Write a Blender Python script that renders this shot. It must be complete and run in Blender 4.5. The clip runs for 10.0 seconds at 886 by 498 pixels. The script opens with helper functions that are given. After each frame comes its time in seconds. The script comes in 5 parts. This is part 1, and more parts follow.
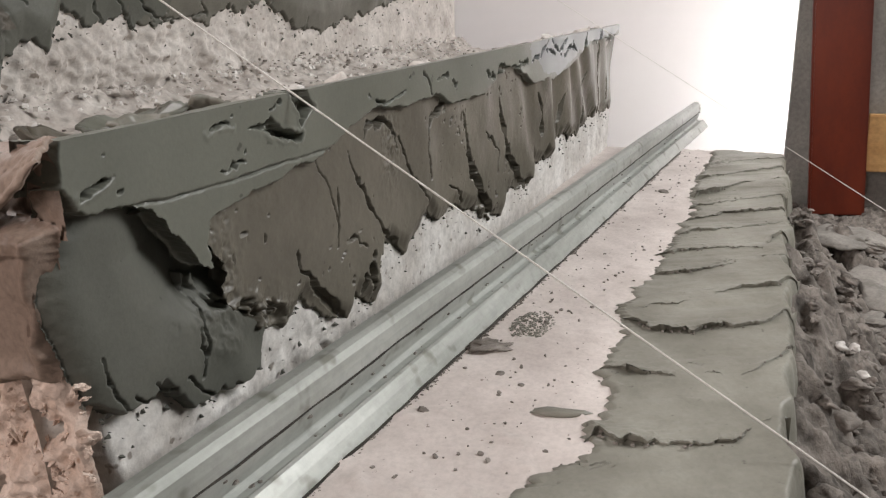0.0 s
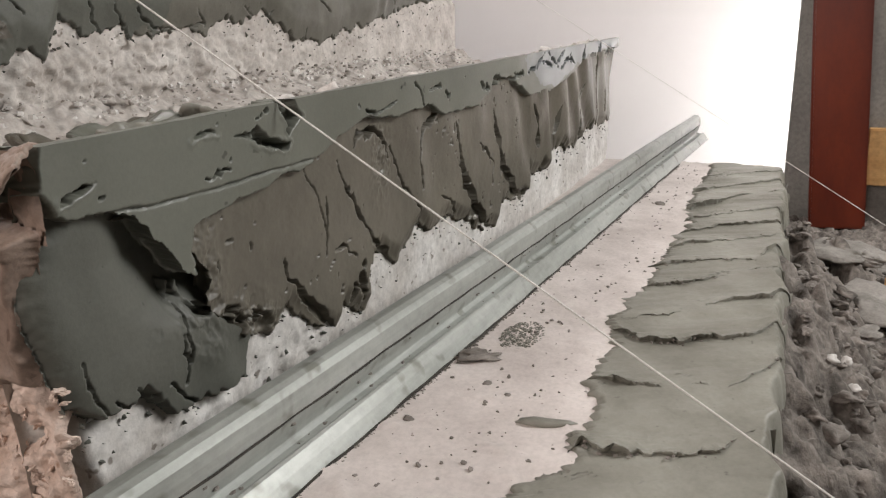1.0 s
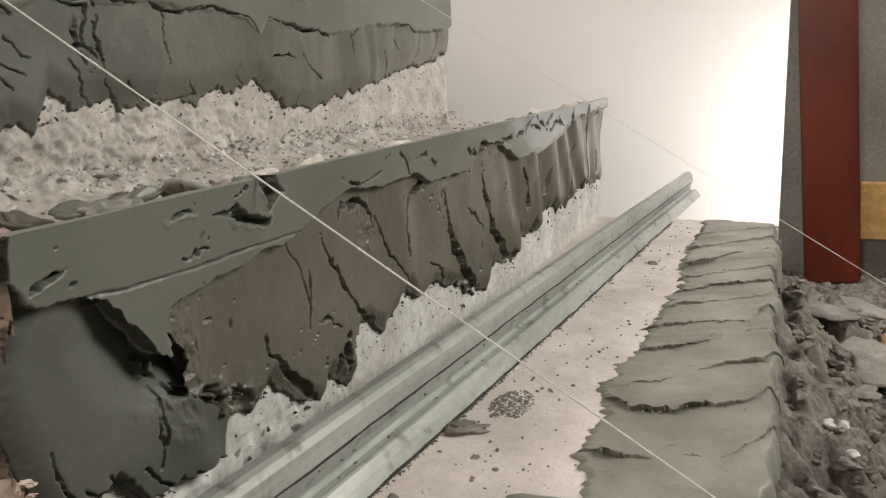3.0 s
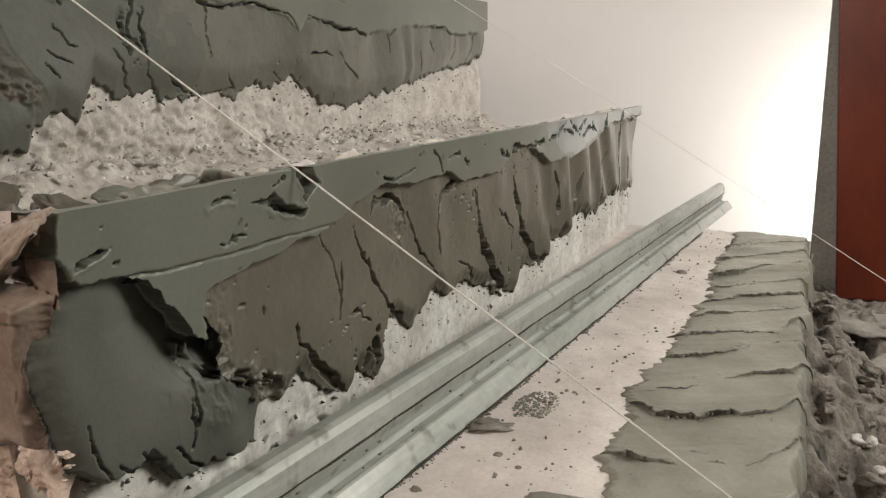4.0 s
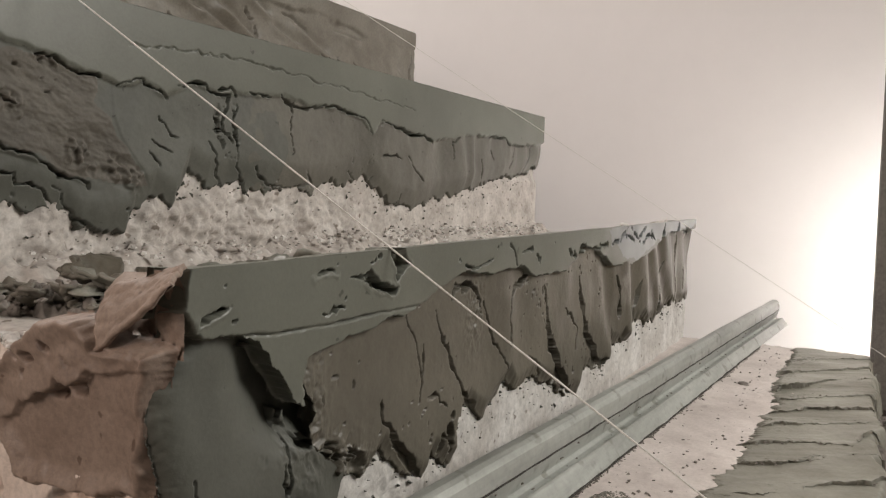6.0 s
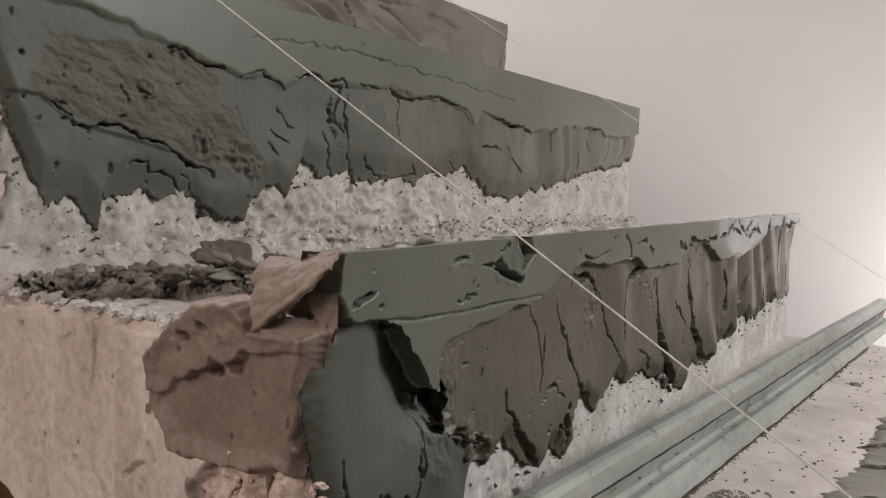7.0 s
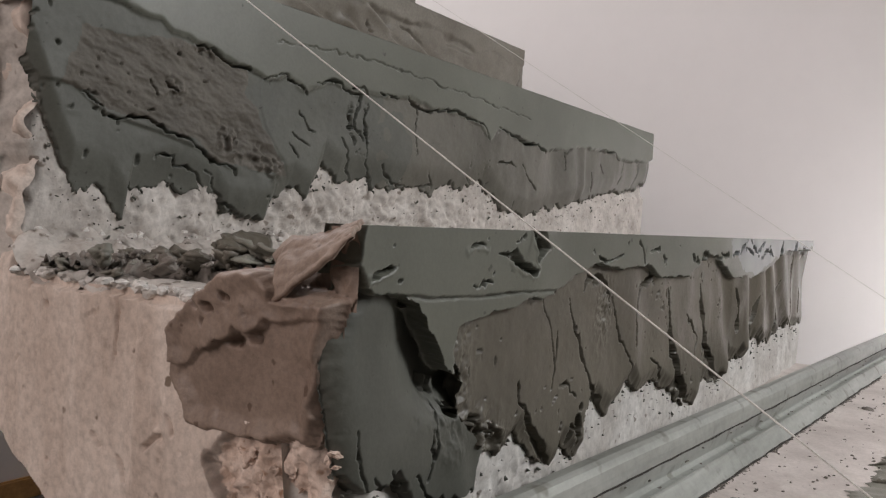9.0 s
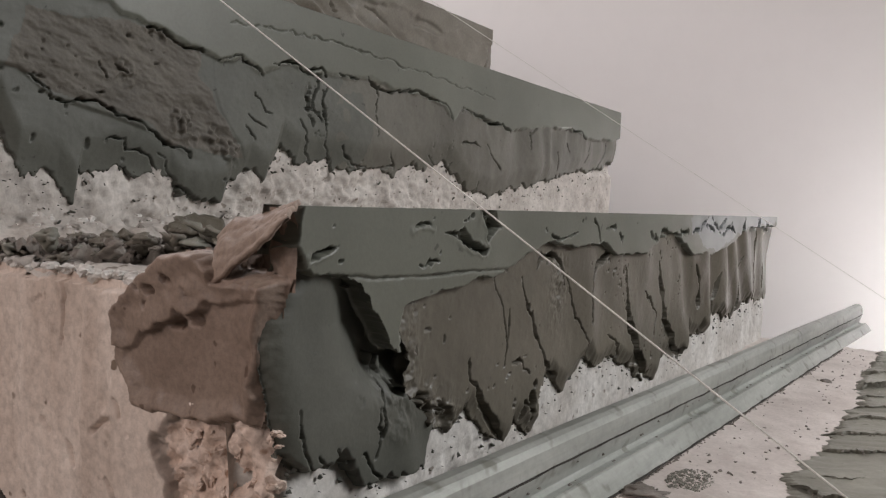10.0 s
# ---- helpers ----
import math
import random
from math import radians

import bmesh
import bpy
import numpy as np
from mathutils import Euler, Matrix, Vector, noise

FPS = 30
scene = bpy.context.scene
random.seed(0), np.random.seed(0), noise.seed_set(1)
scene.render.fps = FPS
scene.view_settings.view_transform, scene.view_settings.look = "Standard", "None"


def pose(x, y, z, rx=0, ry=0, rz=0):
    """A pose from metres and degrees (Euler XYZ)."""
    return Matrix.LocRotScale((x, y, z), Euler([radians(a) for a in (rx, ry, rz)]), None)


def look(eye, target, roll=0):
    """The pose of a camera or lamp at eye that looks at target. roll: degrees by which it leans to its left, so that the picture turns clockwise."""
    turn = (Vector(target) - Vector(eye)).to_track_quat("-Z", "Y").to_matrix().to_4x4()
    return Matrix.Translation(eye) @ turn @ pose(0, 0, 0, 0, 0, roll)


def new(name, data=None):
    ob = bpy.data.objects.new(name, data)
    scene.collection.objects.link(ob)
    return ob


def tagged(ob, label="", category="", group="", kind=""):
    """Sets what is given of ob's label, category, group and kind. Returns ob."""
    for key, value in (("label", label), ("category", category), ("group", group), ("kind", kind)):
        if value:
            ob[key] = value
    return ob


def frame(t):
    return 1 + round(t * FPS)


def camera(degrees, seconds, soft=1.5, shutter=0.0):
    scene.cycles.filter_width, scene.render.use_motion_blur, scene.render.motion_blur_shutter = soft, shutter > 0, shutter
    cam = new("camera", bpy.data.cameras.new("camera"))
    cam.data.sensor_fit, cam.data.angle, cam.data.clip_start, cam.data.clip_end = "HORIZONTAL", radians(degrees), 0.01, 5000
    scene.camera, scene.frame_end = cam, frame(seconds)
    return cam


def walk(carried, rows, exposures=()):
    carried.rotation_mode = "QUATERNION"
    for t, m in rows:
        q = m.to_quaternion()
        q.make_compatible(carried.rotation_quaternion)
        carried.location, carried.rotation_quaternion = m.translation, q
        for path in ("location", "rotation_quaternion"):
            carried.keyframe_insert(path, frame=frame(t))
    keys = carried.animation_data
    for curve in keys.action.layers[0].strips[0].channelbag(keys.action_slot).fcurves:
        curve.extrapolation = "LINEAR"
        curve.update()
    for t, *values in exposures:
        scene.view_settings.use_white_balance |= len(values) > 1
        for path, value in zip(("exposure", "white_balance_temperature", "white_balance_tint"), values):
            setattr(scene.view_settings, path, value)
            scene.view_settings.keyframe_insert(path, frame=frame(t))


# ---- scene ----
cam = camera(59.4, 10.0, soft=1.3)
PATH = [
    (0, (-0.181, -0.221, 0.209), (1.572, 0.53, -0.396), -2.0),
    (0.5, (-0.179, -0.23, 0.204), (1.578, 0.517, -0.389), -1.5),
    (1, (-0.179, -0.231, 0.208), (1.577, 0.535, -0.368), -1.7),
    (1.5, (-0.172, -0.23, 0.209), (1.584, 0.553, -0.341), -1.3),
    (2, (-0.17, -0.24, 0.208), (1.601, 0.518, -0.33), -1.3),
    (2.5, (-0.17, -0.237, 0.219), (1.621, 0.529, -0.233), -2.4),
    (3.8, (-0.174, -0.239, 0.211), (1.602, 0.574, -0.221), -1.5),
    (4, (-0.176, -0.237, 0.213), (1.589, 0.601, -0.215), -0.8),
    (4.5, (-0.177, -0.233, 0.219), (1.591, 0.623, -0.158), -1.3),
    (5, (-0.187, -0.225, 0.211), (1.548, 0.698, -0.161), -0.2),
    (5.2, (-0.19, -0.227, 0.207), (1.548, 0.712, -0.107), 1.6),
    (6.3, (-0.208, -0.207, 0.196), (1.543, 0.755, 0.105), 1.0),
    (6.5, (-0.213, -0.196, 0.195), (1.486, 0.852, 0.067), 1.1),
    (7, (-0.216, -0.195, 0.195), (1.447, 0.905, 0.038), 1.3),
    (7.5, (-0.207, -0.197, 0.198), (1.473, 0.881, 0.084), 0.6),
    (8, (-0.202, -0.2, 0.199), (1.474, 0.886, 0.093), 1.5),
    (8.5, (-0.214, -0.203, 0.167), (1.476, 0.862, 0.076), 3.1),
    (9, (-0.225, -0.198, 0.173), (1.425, 0.93, 0.1), 2.8),
    (9.5, (-0.22, -0.208, 0.176), (1.444, 0.899, 0.098), 2.4),
    (10, (-0.218, -0.213, 0.173), (1.46, 0.869, 0.054), 2.1),
]
walk(cam, [(t, look(eye, target, roll)) for t, eye, target, roll in PATH], ((0, 0.07, 6400, 10), (1.5, 0.04, 6550, 10), (2.5, -0.01, 6800, 6), (5, -0.1, 6850, 6), (6.5, -0.22, 6700, 11), (7.5, -0.28, 6350, 11), (10, -0.32, 6350, 11)))


# ---- light ----
world = bpy.data.worlds.new("world")
scene.world = world
world.use_nodes = True
wn = world.node_tree
sky = wn.nodes.new("ShaderNodeTexSky")
sky.sky_type, sky.sun_disc = "NISHITA", False
sky.sun_elevation, sky.sun_rotation = radians(40), radians(120)
wn.links.new(sky.outputs[0], wn.nodes["Background"].inputs[0])
wn.nodes["Background"].inputs[1].default_value = 0.1


def area(name, eye, target, w, h, power, colour):
    data = bpy.data.lights.new(name, "AREA")
    data.shape, data.size, data.size_y, data.energy, data.color = "RECTANGLE", w, h, power, colour
    ob = new(name, data)
    ob.matrix_world = look(eye, target)
    return ob


# daylight from the doorway beyond the grey wall and the window in front of the stair
area("doorway_daylight", (1.70, -0.62, -0.05), (1.82, 0.0, -0.06), 0.24, 0.34, 10.8, (1.0, 0.985, 0.97))
area("room_window", (1.0, -1.55, 1.2), (0.45, 0.0, 0.0), 0.7, 0.8, 40, (1.0, 0.985, 0.965))
# pink fill added behind the walker to lift the open side
area("rear_fill", (-1.9, 0.4, 1.0), (0.0, 0.2, 0.1), 1.0, 1.2, 30, (1.0, 0.87, 0.81))
# fill added overhead to even out the white wall and treads
area("overhead_fill", (0.2, 1.9, 2.55), (0.9, 0.6, 0.0), 1.0, 1.0, 74, (1.0, 0.95, 0.935))


# ---- materials ----
def nodes(name):
    m = bpy.data.materials.new(name)
    m.use_nodes = True
    t = m.node_tree
    return m, t, t.nodes["Principled BSDF"]


def ramp_noise(t, scale, detail, stops, coords, rough=0.6, stretch=None):
    n = t.nodes.new("ShaderNodeTexNoise")
    n.inputs["Scale"].default_value, n.inputs["Detail"].default_value, n.inputs["Roughness"].default_value = scale, detail, rough
    src = coords
    if stretch:
        mp = t.nodes.new("ShaderNodeMapping")
        mp.inputs["Scale"].default_value = stretch
        t.links.new(coords, mp.inputs[0])
        src = mp.outputs[0]
    t.links.new(src, n.inputs["Vector"])
    r = t.nodes.new("ShaderNodeValToRGB")
    r.color_ramp.elements[0].position, r.color_ramp.elements[1].position = stops[0][0], stops[-1][0]
    r.color_ramp.elements[0].color, r.color_ramp.elements[1].color = (*stops[0][1], 1), (*stops[-1][1], 1)
    for p, c in stops[1:-1]:
        r.color_ramp.elements.new(p).color = (*c, 1)
    t.links.new(n.outputs[0], r.inputs[0])
    return r.outputs[0], n.outputs[0]


def mix(t, a, b, how="MULTIPLY", fac=1.0):
    m = t.nodes.new("ShaderNodeMix")
    m.data_type, m.blend_type = "RGBA", how
    if isinstance(fac, float):
        m.inputs[0].default_value = fac
    else:
        t.links.new(fac, m.inputs[0])
    t.links.new(a, m.inputs[6])
    t.links.new(b, m.inputs[7])
    return m.outputs[2]


def bump(t, bsdf, heights):
    prev = None
    for h, strength, dist in heights:
        b = t.nodes.new("ShaderNodeBump")
        b.inputs["Strength"].default_value, b.inputs["Distance"].default_value = strength, dist
        t.links.new(h, b.inputs["Height"])
        if prev:
            t.links.new(prev, b.inputs["Normal"])
        prev = b.outputs[0]
    t.links.new(prev, bsdf.inputs["Normal"])


def surface(name, dark, light, rough, big=6.0, fine=220.0, specks=None, bumps=(0.4, 0.5), metal=0.0, stretch=None, big_range=(0.35, 0.68), spec=0.5, grain=0.72):
    """A mineral or painted surface: stains at a large scale, grain at a small one, dark specks and relief."""
    m, t, p = nodes(name)
    co = t.nodes.new("ShaderNodeTexCoord").outputs["Object"]
    col, hb = ramp_noise(t, big, 5, [(big_range[0], dark), (big_range[1], light)], co, 0.65, stretch)
    g, hf = ramp_noise(t, fine, 4, [(0.3, (grain, grain, grain)), (0.6, (1.0, 1.0, 1.0))], co, 0.7)
    col = mix(t, col, g)
    if specks:
        scale, low, high, tint = specks
        s, _ = ramp_noise(t, scale, 2, [(low, tint), (high, (1.0, 1.0, 1.0))], co, 0.5)
        col = mix(t, col, s)
    t.links.new(col, p.inputs["Base Color"])
    p.inputs["Roughness"].default_value, p.inputs["Metallic"].default_value = rough, metal
    p.inputs["Specular IOR Level"].default_value = spec
    bump(t, p, [(hb, bumps[0], 0.004), (hf, bumps[1], 0.0012)])
    return m


WET = surface("wet_mortar", (0.075, 0.077, 0.064), (0.116, 0.118, 0.1), 0.56, big=9, fine=420, specks=(190, 0.25, 0.29, (0.5, 0.5, 0.48)), bumps=(0.12, 0.15), grain=0.86)
SMOOTH = surface("floated_mortar", (0.118, 0.122, 0.1), (0.16, 0.165, 0.138), 0.4, big=7, fine=380, specks=(110, 0.23, 0.26, (0.45, 0.45, 0.43)), bumps=(0.08, 0.1), grain=0.9)
# glossier than SMOOTH, and paler and bluer: the wall's reflection put into the colour
SHEEN = surface("sheen_tinted_mortar", (0.13, 0.14, 0.135), (0.18, 0.19, 0.195), 0.29, big=7, fine=380, bumps=(0.01, 0.015), grain=0.95)
STROKE = surface("trowelled_mortar", (0.155, 0.149, 0.122), (0.262, 0.256, 0.218), 0.45, big=14, fine=400, specks=(200, 0.25, 0.29, (0.55, 0.55, 0.52)), bumps=(0.15, 0.18), grain=0.86)
LIME = surface("limewashed_concrete", (0.48, 0.45, 0.415), (0.72, 0.7, 0.67), 0.85, big=26, fine=170, specks=(120, 0.29, 0.345, (0.42, 0.39, 0.36)), bumps=(0.3, 0.4))
DUSTY = surface("dust_covered_limewash", (0.4, 0.36, 0.325), (0.63, 0.59, 0.55), 0.9, big=24, fine=170, specks=(110, 0.29, 0.35, (0.42, 0.38, 0.35)), bumps=(0.3, 0.4))
TREAD = surface("dusty_concrete", (0.5, 0.445, 0.415), (0.68, 0.62, 0.585), 0.9, big=13, fine=300, specks=(230, 0.25, 0.285, (0.5, 0.46, 0.44)), bumps=(0.2, 0.22), grain=0.86)
SIDE = surface("rendered_concrete", (0.52, 0.42, 0.355), (0.76, 0.665, 0.595), 0.85, big=8, fine=200, specks=(70, 0.27, 0.31, (0.3, 0.26, 0.22)), bumps=(0.3, 0.5), stretch=(1.0, 2.2, 0.6))
WHITE = surface("white_wall_paint", (0.86, 0.83, 0.82), (0.88, 0.85, 0.84), 0.75, big=1.2, fine=14, bumps=(0.01, 0.01), grain=0.985)
GREY = surface("grey_render", (0.175, 0.167, 0.155), (0.285, 0.276, 0.25), 0.9, big=5, fine=150, bumps=(0.3, 0.5))
DIRT = surface("rubble_dirt", (0.07, 0.06, 0.051), (0.26, 0.228, 0.2), 0.95, big=48, fine=260, specks=(90, 0.3, 0.42, (0.4, 0.38, 0.36)), bumps=(0.6, 0.9))
RED = surface("red_brown_varnish", (0.09, 0.012, 0.0045), (0.165, 0.026, 0.008), 0.32, big=10, fine=120, bumps=(0.03, 0.03), stretch=(1, 1, 0.35), grain=0.9)
PINE = surface("pine_board", (0.42, 0.23, 0.08), (0.55, 0.33, 0.13), 0.6, big=14, fine=120, bumps=(0.1, 0.2), stretch=(2, 0.2, 3))
ZINC = surface("galvanised_steel", (0.25, 0.26, 0.236), (0.46, 0.474, 0.445), 0.46, big=16, fine=130, metal=0.25, specks=(60, 0.3, 0.4, (0.6, 0.59, 0.55)), bumps=(0.06, 0.1), stretch=(0.25, 2, 2), grain=0.85)
SHADE_GRIME = surface("shade_and_grime", (0.022, 0.019, 0.015), (0.06, 0.052, 0.043), 0.9, big=60, fine=400, bumps=(0.3, 0.6))
CORD = surface("white_cord", (0.7, 0.68, 0.64), (0.82, 0.8, 0.76), 0.7, big=60, fine=900, bumps=(0.1, 0.5))
BROWN = surface("brown_mortar", (0.225, 0.163, 0.128), (0.35, 0.268, 0.217), 0.52, big=12, fine=350, specks=(120, 0.27, 0.31, (0.5, 0.45, 0.42)), bumps=(0.2, 0.3))
DRIER = surface("brownish_wet_mortar", (0.096, 0.087, 0.068), (0.148, 0.134, 0.106), 0.43, big=9, fine=420, specks=(190, 0.25, 0.29, (0.5, 0.5, 0.48)), bumps=(0.12, 0.15), grain=0.86)
MIDCOAT = surface("trowelled_damp_mortar", (0.09, 0.086, 0.07), (0.142, 0.135, 0.112), 0.46, big=9, fine=420, specks=(190, 0.25, 0.29, (0.5, 0.5, 0.48)), bumps=(0.12, 0.15), grain=0.86)
SCRAPED = surface("scraped_mortar", (0.088, 0.078, 0.063), (0.15, 0.134, 0.11), 0.68, big=14, fine=420, bumps=(0.12, 0.2), grain=0.82)
EARTH = surface("drying_mortar", (0.13, 0.115, 0.09), (0.2, 0.185, 0.155), 0.5, big=10, fine=300, bumps=(0.2, 0.25))
RUBBLE = surface("crumbling_aggregate", (0.56, 0.42, 0.34), (0.8, 0.67, 0.59), 0.9, big=60, fine=260, specks=(150, 0.28, 0.38, (0.5, 0.38, 0.3)), bumps=(0.5, 0.6))
SLAB = surface("broken_mortar", (0.15, 0.138, 0.12), (0.27, 0.25, 0.225), 0.85, big=24, fine=220, specks=(90, 0.28, 0.36, (0.5, 0.48, 0.45)), bumps=(0.5, 0.7))
STONE = surface("rubble_stone", (0.14, 0.122, 0.105), (0.29, 0.262, 0.235), 0.9, big=30, fine=260, bumps=(0.4, 0.6))


# ---- helpers for meshes ----
def mesh(name, verts, faces, material, parent=None, smooth=True, label=""):
    data = bpy.data.meshes.new(name)
    data.from_pydata([tuple(v) for v in verts], [], [tuple(f) for f in faces])
    data.update()
    data.materials.append(material)
    if smooth:
        data.polygons.foreach_set("use_smooth", [True] * len(data.polygons))
    ob = new(name, data)
    if parent:
        ob.parent = parent
    if label:
        ob["label"] = label
    return ob


def part(name, bm, material, parent=None, label="", smooth=False):
    data = bpy.data.meshes.new(name)
    bm.to_mesh(data)
    bm.free()
    data.materials.append(material)
    if smooth:
        data.polygons.foreach_set("use_smooth", [True] * len(data.polygons))
    ob = new(name, data)
    if parent:
        ob.parent = parent
    if label:
        ob["label"] = label
    return ob


def box_bm(lo, hi, bevel=0.0, segments=2):
    bm = bmesh.new()
    bmesh.ops.create_cube(bm, size=1.0)
    for v in bm.verts:
        v.co = Vector([lo[k] + (v.co[k] + 0.5) * (hi[k] - lo[k]) for k in range(3)])
    if bevel:
        bmesh.ops.bevel(bm, geom=bm.edges[:], offset=bevel, segments=segments, affect="EDGES")
    return bm


def empty(name, label, category, group="", kind=""):
    return tagged(new(name), label, category, group, kind)



def hashed(ix, iy, seed):
    n = (ix * 374761393 + iy * 668265263 + seed * 974634721) & 0xFFFFFFFF
    n = ((n ^ (n >> 13)) * 1274126177) & 0xFFFFFFFF
    return ((n ^ (n >> 16)) & 0xFFFF) / 65535.0


def vnoise(x, y, seed):
    x0, y0 = np.floor(x), np.floor(y)
    fx, fy = x - x0, y - y0
    fx, fy = fx * fx * (3 - 2 * fx), fy * fy * (3 - 2 * fy)
    ix, iy = x0.astype(np.int64), y0.astype(np.int64)
    a, b = hashed(ix, iy, seed), hashed(ix + 1, iy, seed)
    c, d = hashed(ix, iy + 1, seed), hashed(ix + 1, iy + 1, seed)
    return ((a + (b - a) * fx) * (1 - fy) + (c + (d - c) * fx) * fy) * 2 - 1


def fbm(x, y, size, octaves=4, seed=1, gain=0.5):
    """Fractal noise of about -1 to 1; size: metres of its largest lumps."""
    out, amp, total, f = 0.0, 1.0, 0.0, 1.0 / size
    for k in range(octaves):
        out = out + amp * vnoise(np.asarray(x) * f + 7.3 * k, np.asarray(y) * f + 3.1 * k, seed + k)
        total += amp
        amp *= gain
        f *= 2.03
    return out / total * 1.6


def flaky(x, y, size, seed, levels=5):
    """Noise broken into terraces with sharp edges, as in torn or spalled stuff."""
    q = fbm(x, y, size, 4, seed, 0.6) * levels
    f = np.floor(q)
    return (f + step(q - f - 0.7, 0.3)) / levels


def ridged(x, y, size, seed, octaves=4):
    """Noise with sharp crests, as in crumpled stuff; about 0 to 1."""
    out, amp, total, f = 0.0, 1.0, 0.0, 1.0 / size
    for k in range(octaves):
        out = out + amp * (1 - np.abs(vnoise(np.asarray(x) * f + 5.7 * k, np.asarray(y) * f + 2.9 * k, seed + k)) * 2).clip(-1, 1)
        total += amp
        amp *= 0.5
        f *= 2.1
    return (out / total).clip(0, 1)


def near(x, y, pts):
    """Distance to a polyline, and how far along it (0 to 1) the nearest point lies."""
    best, along = np.full(x.shape, 9.0), np.zeros(x.shape)
    for k in range(len(pts) - 1):
        (ax, ay), (bx, by) = pts[k], pts[k + 1]
        ll = (bx - ax) ** 2 + (by - ay) ** 2
        q = np.clip(((x - ax) * (bx - ax) + (y - ay) * (by - ay)) / ll, 0, 1)
        d = np.hypot(x - ax - q * (bx - ax), y - ay - q * (by - ay))
        along = np.where(d < best, (k + q) / (len(pts) - 1), along)
        best = np.minimum(best, d)
    return best, along


def inside(x, y, pts):
    """Signed distance to a closed outline: positive inside."""
    d, _ = near(x, y, list(pts) + [pts[0]])
    odd = np.zeros(x.shape, bool)
    for k in range(len(pts)):
        (ax, ay), (bx, by) = pts[k], pts[(k + 1) % len(pts)]
        if ay != by:
            odd ^= ((ay > y) != (by > y)) & (x < (bx - ax) * (y - ay) / (by - ay) + ax)
    return np.where(odd, d, -d)


def step(d, width):
    q = np.clip(d / width, 0, 1)
    return q * q * (3 - 2 * q)


def spaced(a, b, fine, coarse):
    out, x = [a], a
    while x < b:
        x += fine + (coarse - fine) * (x - a) / (b - a)
        out.append(min(x, b))
    return np.array(out)


def sheet(name, place, h, keep, material, parent=None, label="", smooth=True, skip=None):
    """A relief: place(h) gives the x, y, z grids; cells with a kept corner become faces."""
    X, Y, Z = place(h)
    n, m = X.shape
    cell = keep[:-1, :-1] | keep[1:, :-1] | keep[:-1, 1:] | keep[1:, 1:]
    if skip is not None:
        cell &= ~(skip[:-1, :-1] | skip[1:, :-1] | skip[:-1, 1:] | skip[1:, 1:])
    I, J = np.nonzero(cell)
    quads = np.stack([I * m + J, (I + 1) * m + J, (I + 1) * m + J + 1, I * m + J + 1], 1)
    used = np.unique(quads)
    back = np.full(n * m, -1)
    back[used] = np.arange(len(used))
    co = np.stack([X.ravel(), Y.ravel(), Z.ravel()], 1)[used]
    data = bpy.data.meshes.new(name)
    data.from_pydata(co.tolist(), [], back[quads].tolist())
    data.update()
    data.materials.append(material)
    data.polygons.foreach_set("use_smooth", [smooth] * len(data.polygons))
    ob = new(name, data)
    if parent:
        ob.parent = parent
    if label:
        ob["label"] = label
    return ob


def tube(name, points, radius, material, sides=6):
    verts, faces = [], []
    for k, p in enumerate(points):
        a, b = points[max(k - 1, 0)], points[min(k + 1, len(points) - 1)]
        d = (Vector(b) - Vector(a)).normalized()
        u = d.orthogonal().normalized()
        w = d.cross(u)
        for q in range(sides):
            an = 2 * math.pi * q / sides
            verts.append(Vector(p) + radius * (math.cos(an) * u + math.sin(an) * w))
    for k in range(len(points) - 1):
        for q in range(sides):
            r = (q + 1) % sides
            faces.append((k * sides + q, k * sides + r, (k + 1) * sides + r, (k + 1) * sides + q))
    return mesh(name, verts, faces, material)


def stone_bm(size, seed, flat=0.6, rough=0.28, subdiv=2):
    """A broken lump with facets and an uneven outline."""
    bm = bmesh.new()
    bmesh.ops.create_icosphere(bm, subdivisions=subdiv, radius=1.0)
    rnd = random.Random(seed)
    off = Vector((rnd.uniform(0, 50), rnd.uniform(0, 50), rnd.uniform(0, 50)))
    sx, sy = rnd.uniform(0.75, 1.25), rnd.uniform(0.7, 1.1)
    for v in bm.verts:
        p = v.co.copy()
        k = 1 + rough * noise.noise(p * 1.1 + off) * 1.6 + rough * 0.6 * noise.noise(p * 2.9 + off)
        k += rough * 0.45 * abs(noise.noise(p * 5.7 + off)) if subdiv > 2 else 0
        v.co = Vector((p.x * sx, p.y * sy, p.z * flat)) * k * size
    return bm


# ---- shell ----
NOSE = (0.17, 0.33, 0.485, 0.64)      # heights of the plastered noses
BARE = (0.0, 0.135, 0.295, 0.45, 0.60)  # heights of the bare treads
DEPTH, WIDTH = 0.247, 1.01
FLOOR = -0.168
COAT = 0.008                            # greatest thickness of the mortar on a riser

tagged(part("wall_white", box_bm((1.85, -4, -0.6), (2.0, 3.5, 2.7)), WHITE), "white painted plaster wall lit by daylight", "wall", kind="structure")
tagged(part("wall_grey", box_bm((1.34, -4, FLOOR - 0.2), (1.46, -0.25, 2.7), 0.005), GREY), "grey cement-rendered wall with a rough corner", "wall", kind="structure")
# unseen walls and ceiling close the room, grey to keep bounce light low
tagged(part("wall_north", box_bm((-2.4, 3.35, -0.6), (1.85, 3.5, 2.7)), GREY), "plain grey cement-rendered wall closing the stairwell", "wall", kind="structure")
tagged(part("wall_south", box_bm((-2.4, -4.15, -0.6), (2.0, -4.0, 2.7)), GREY), "plain grey cement-rendered wall", "wall", kind="structure")
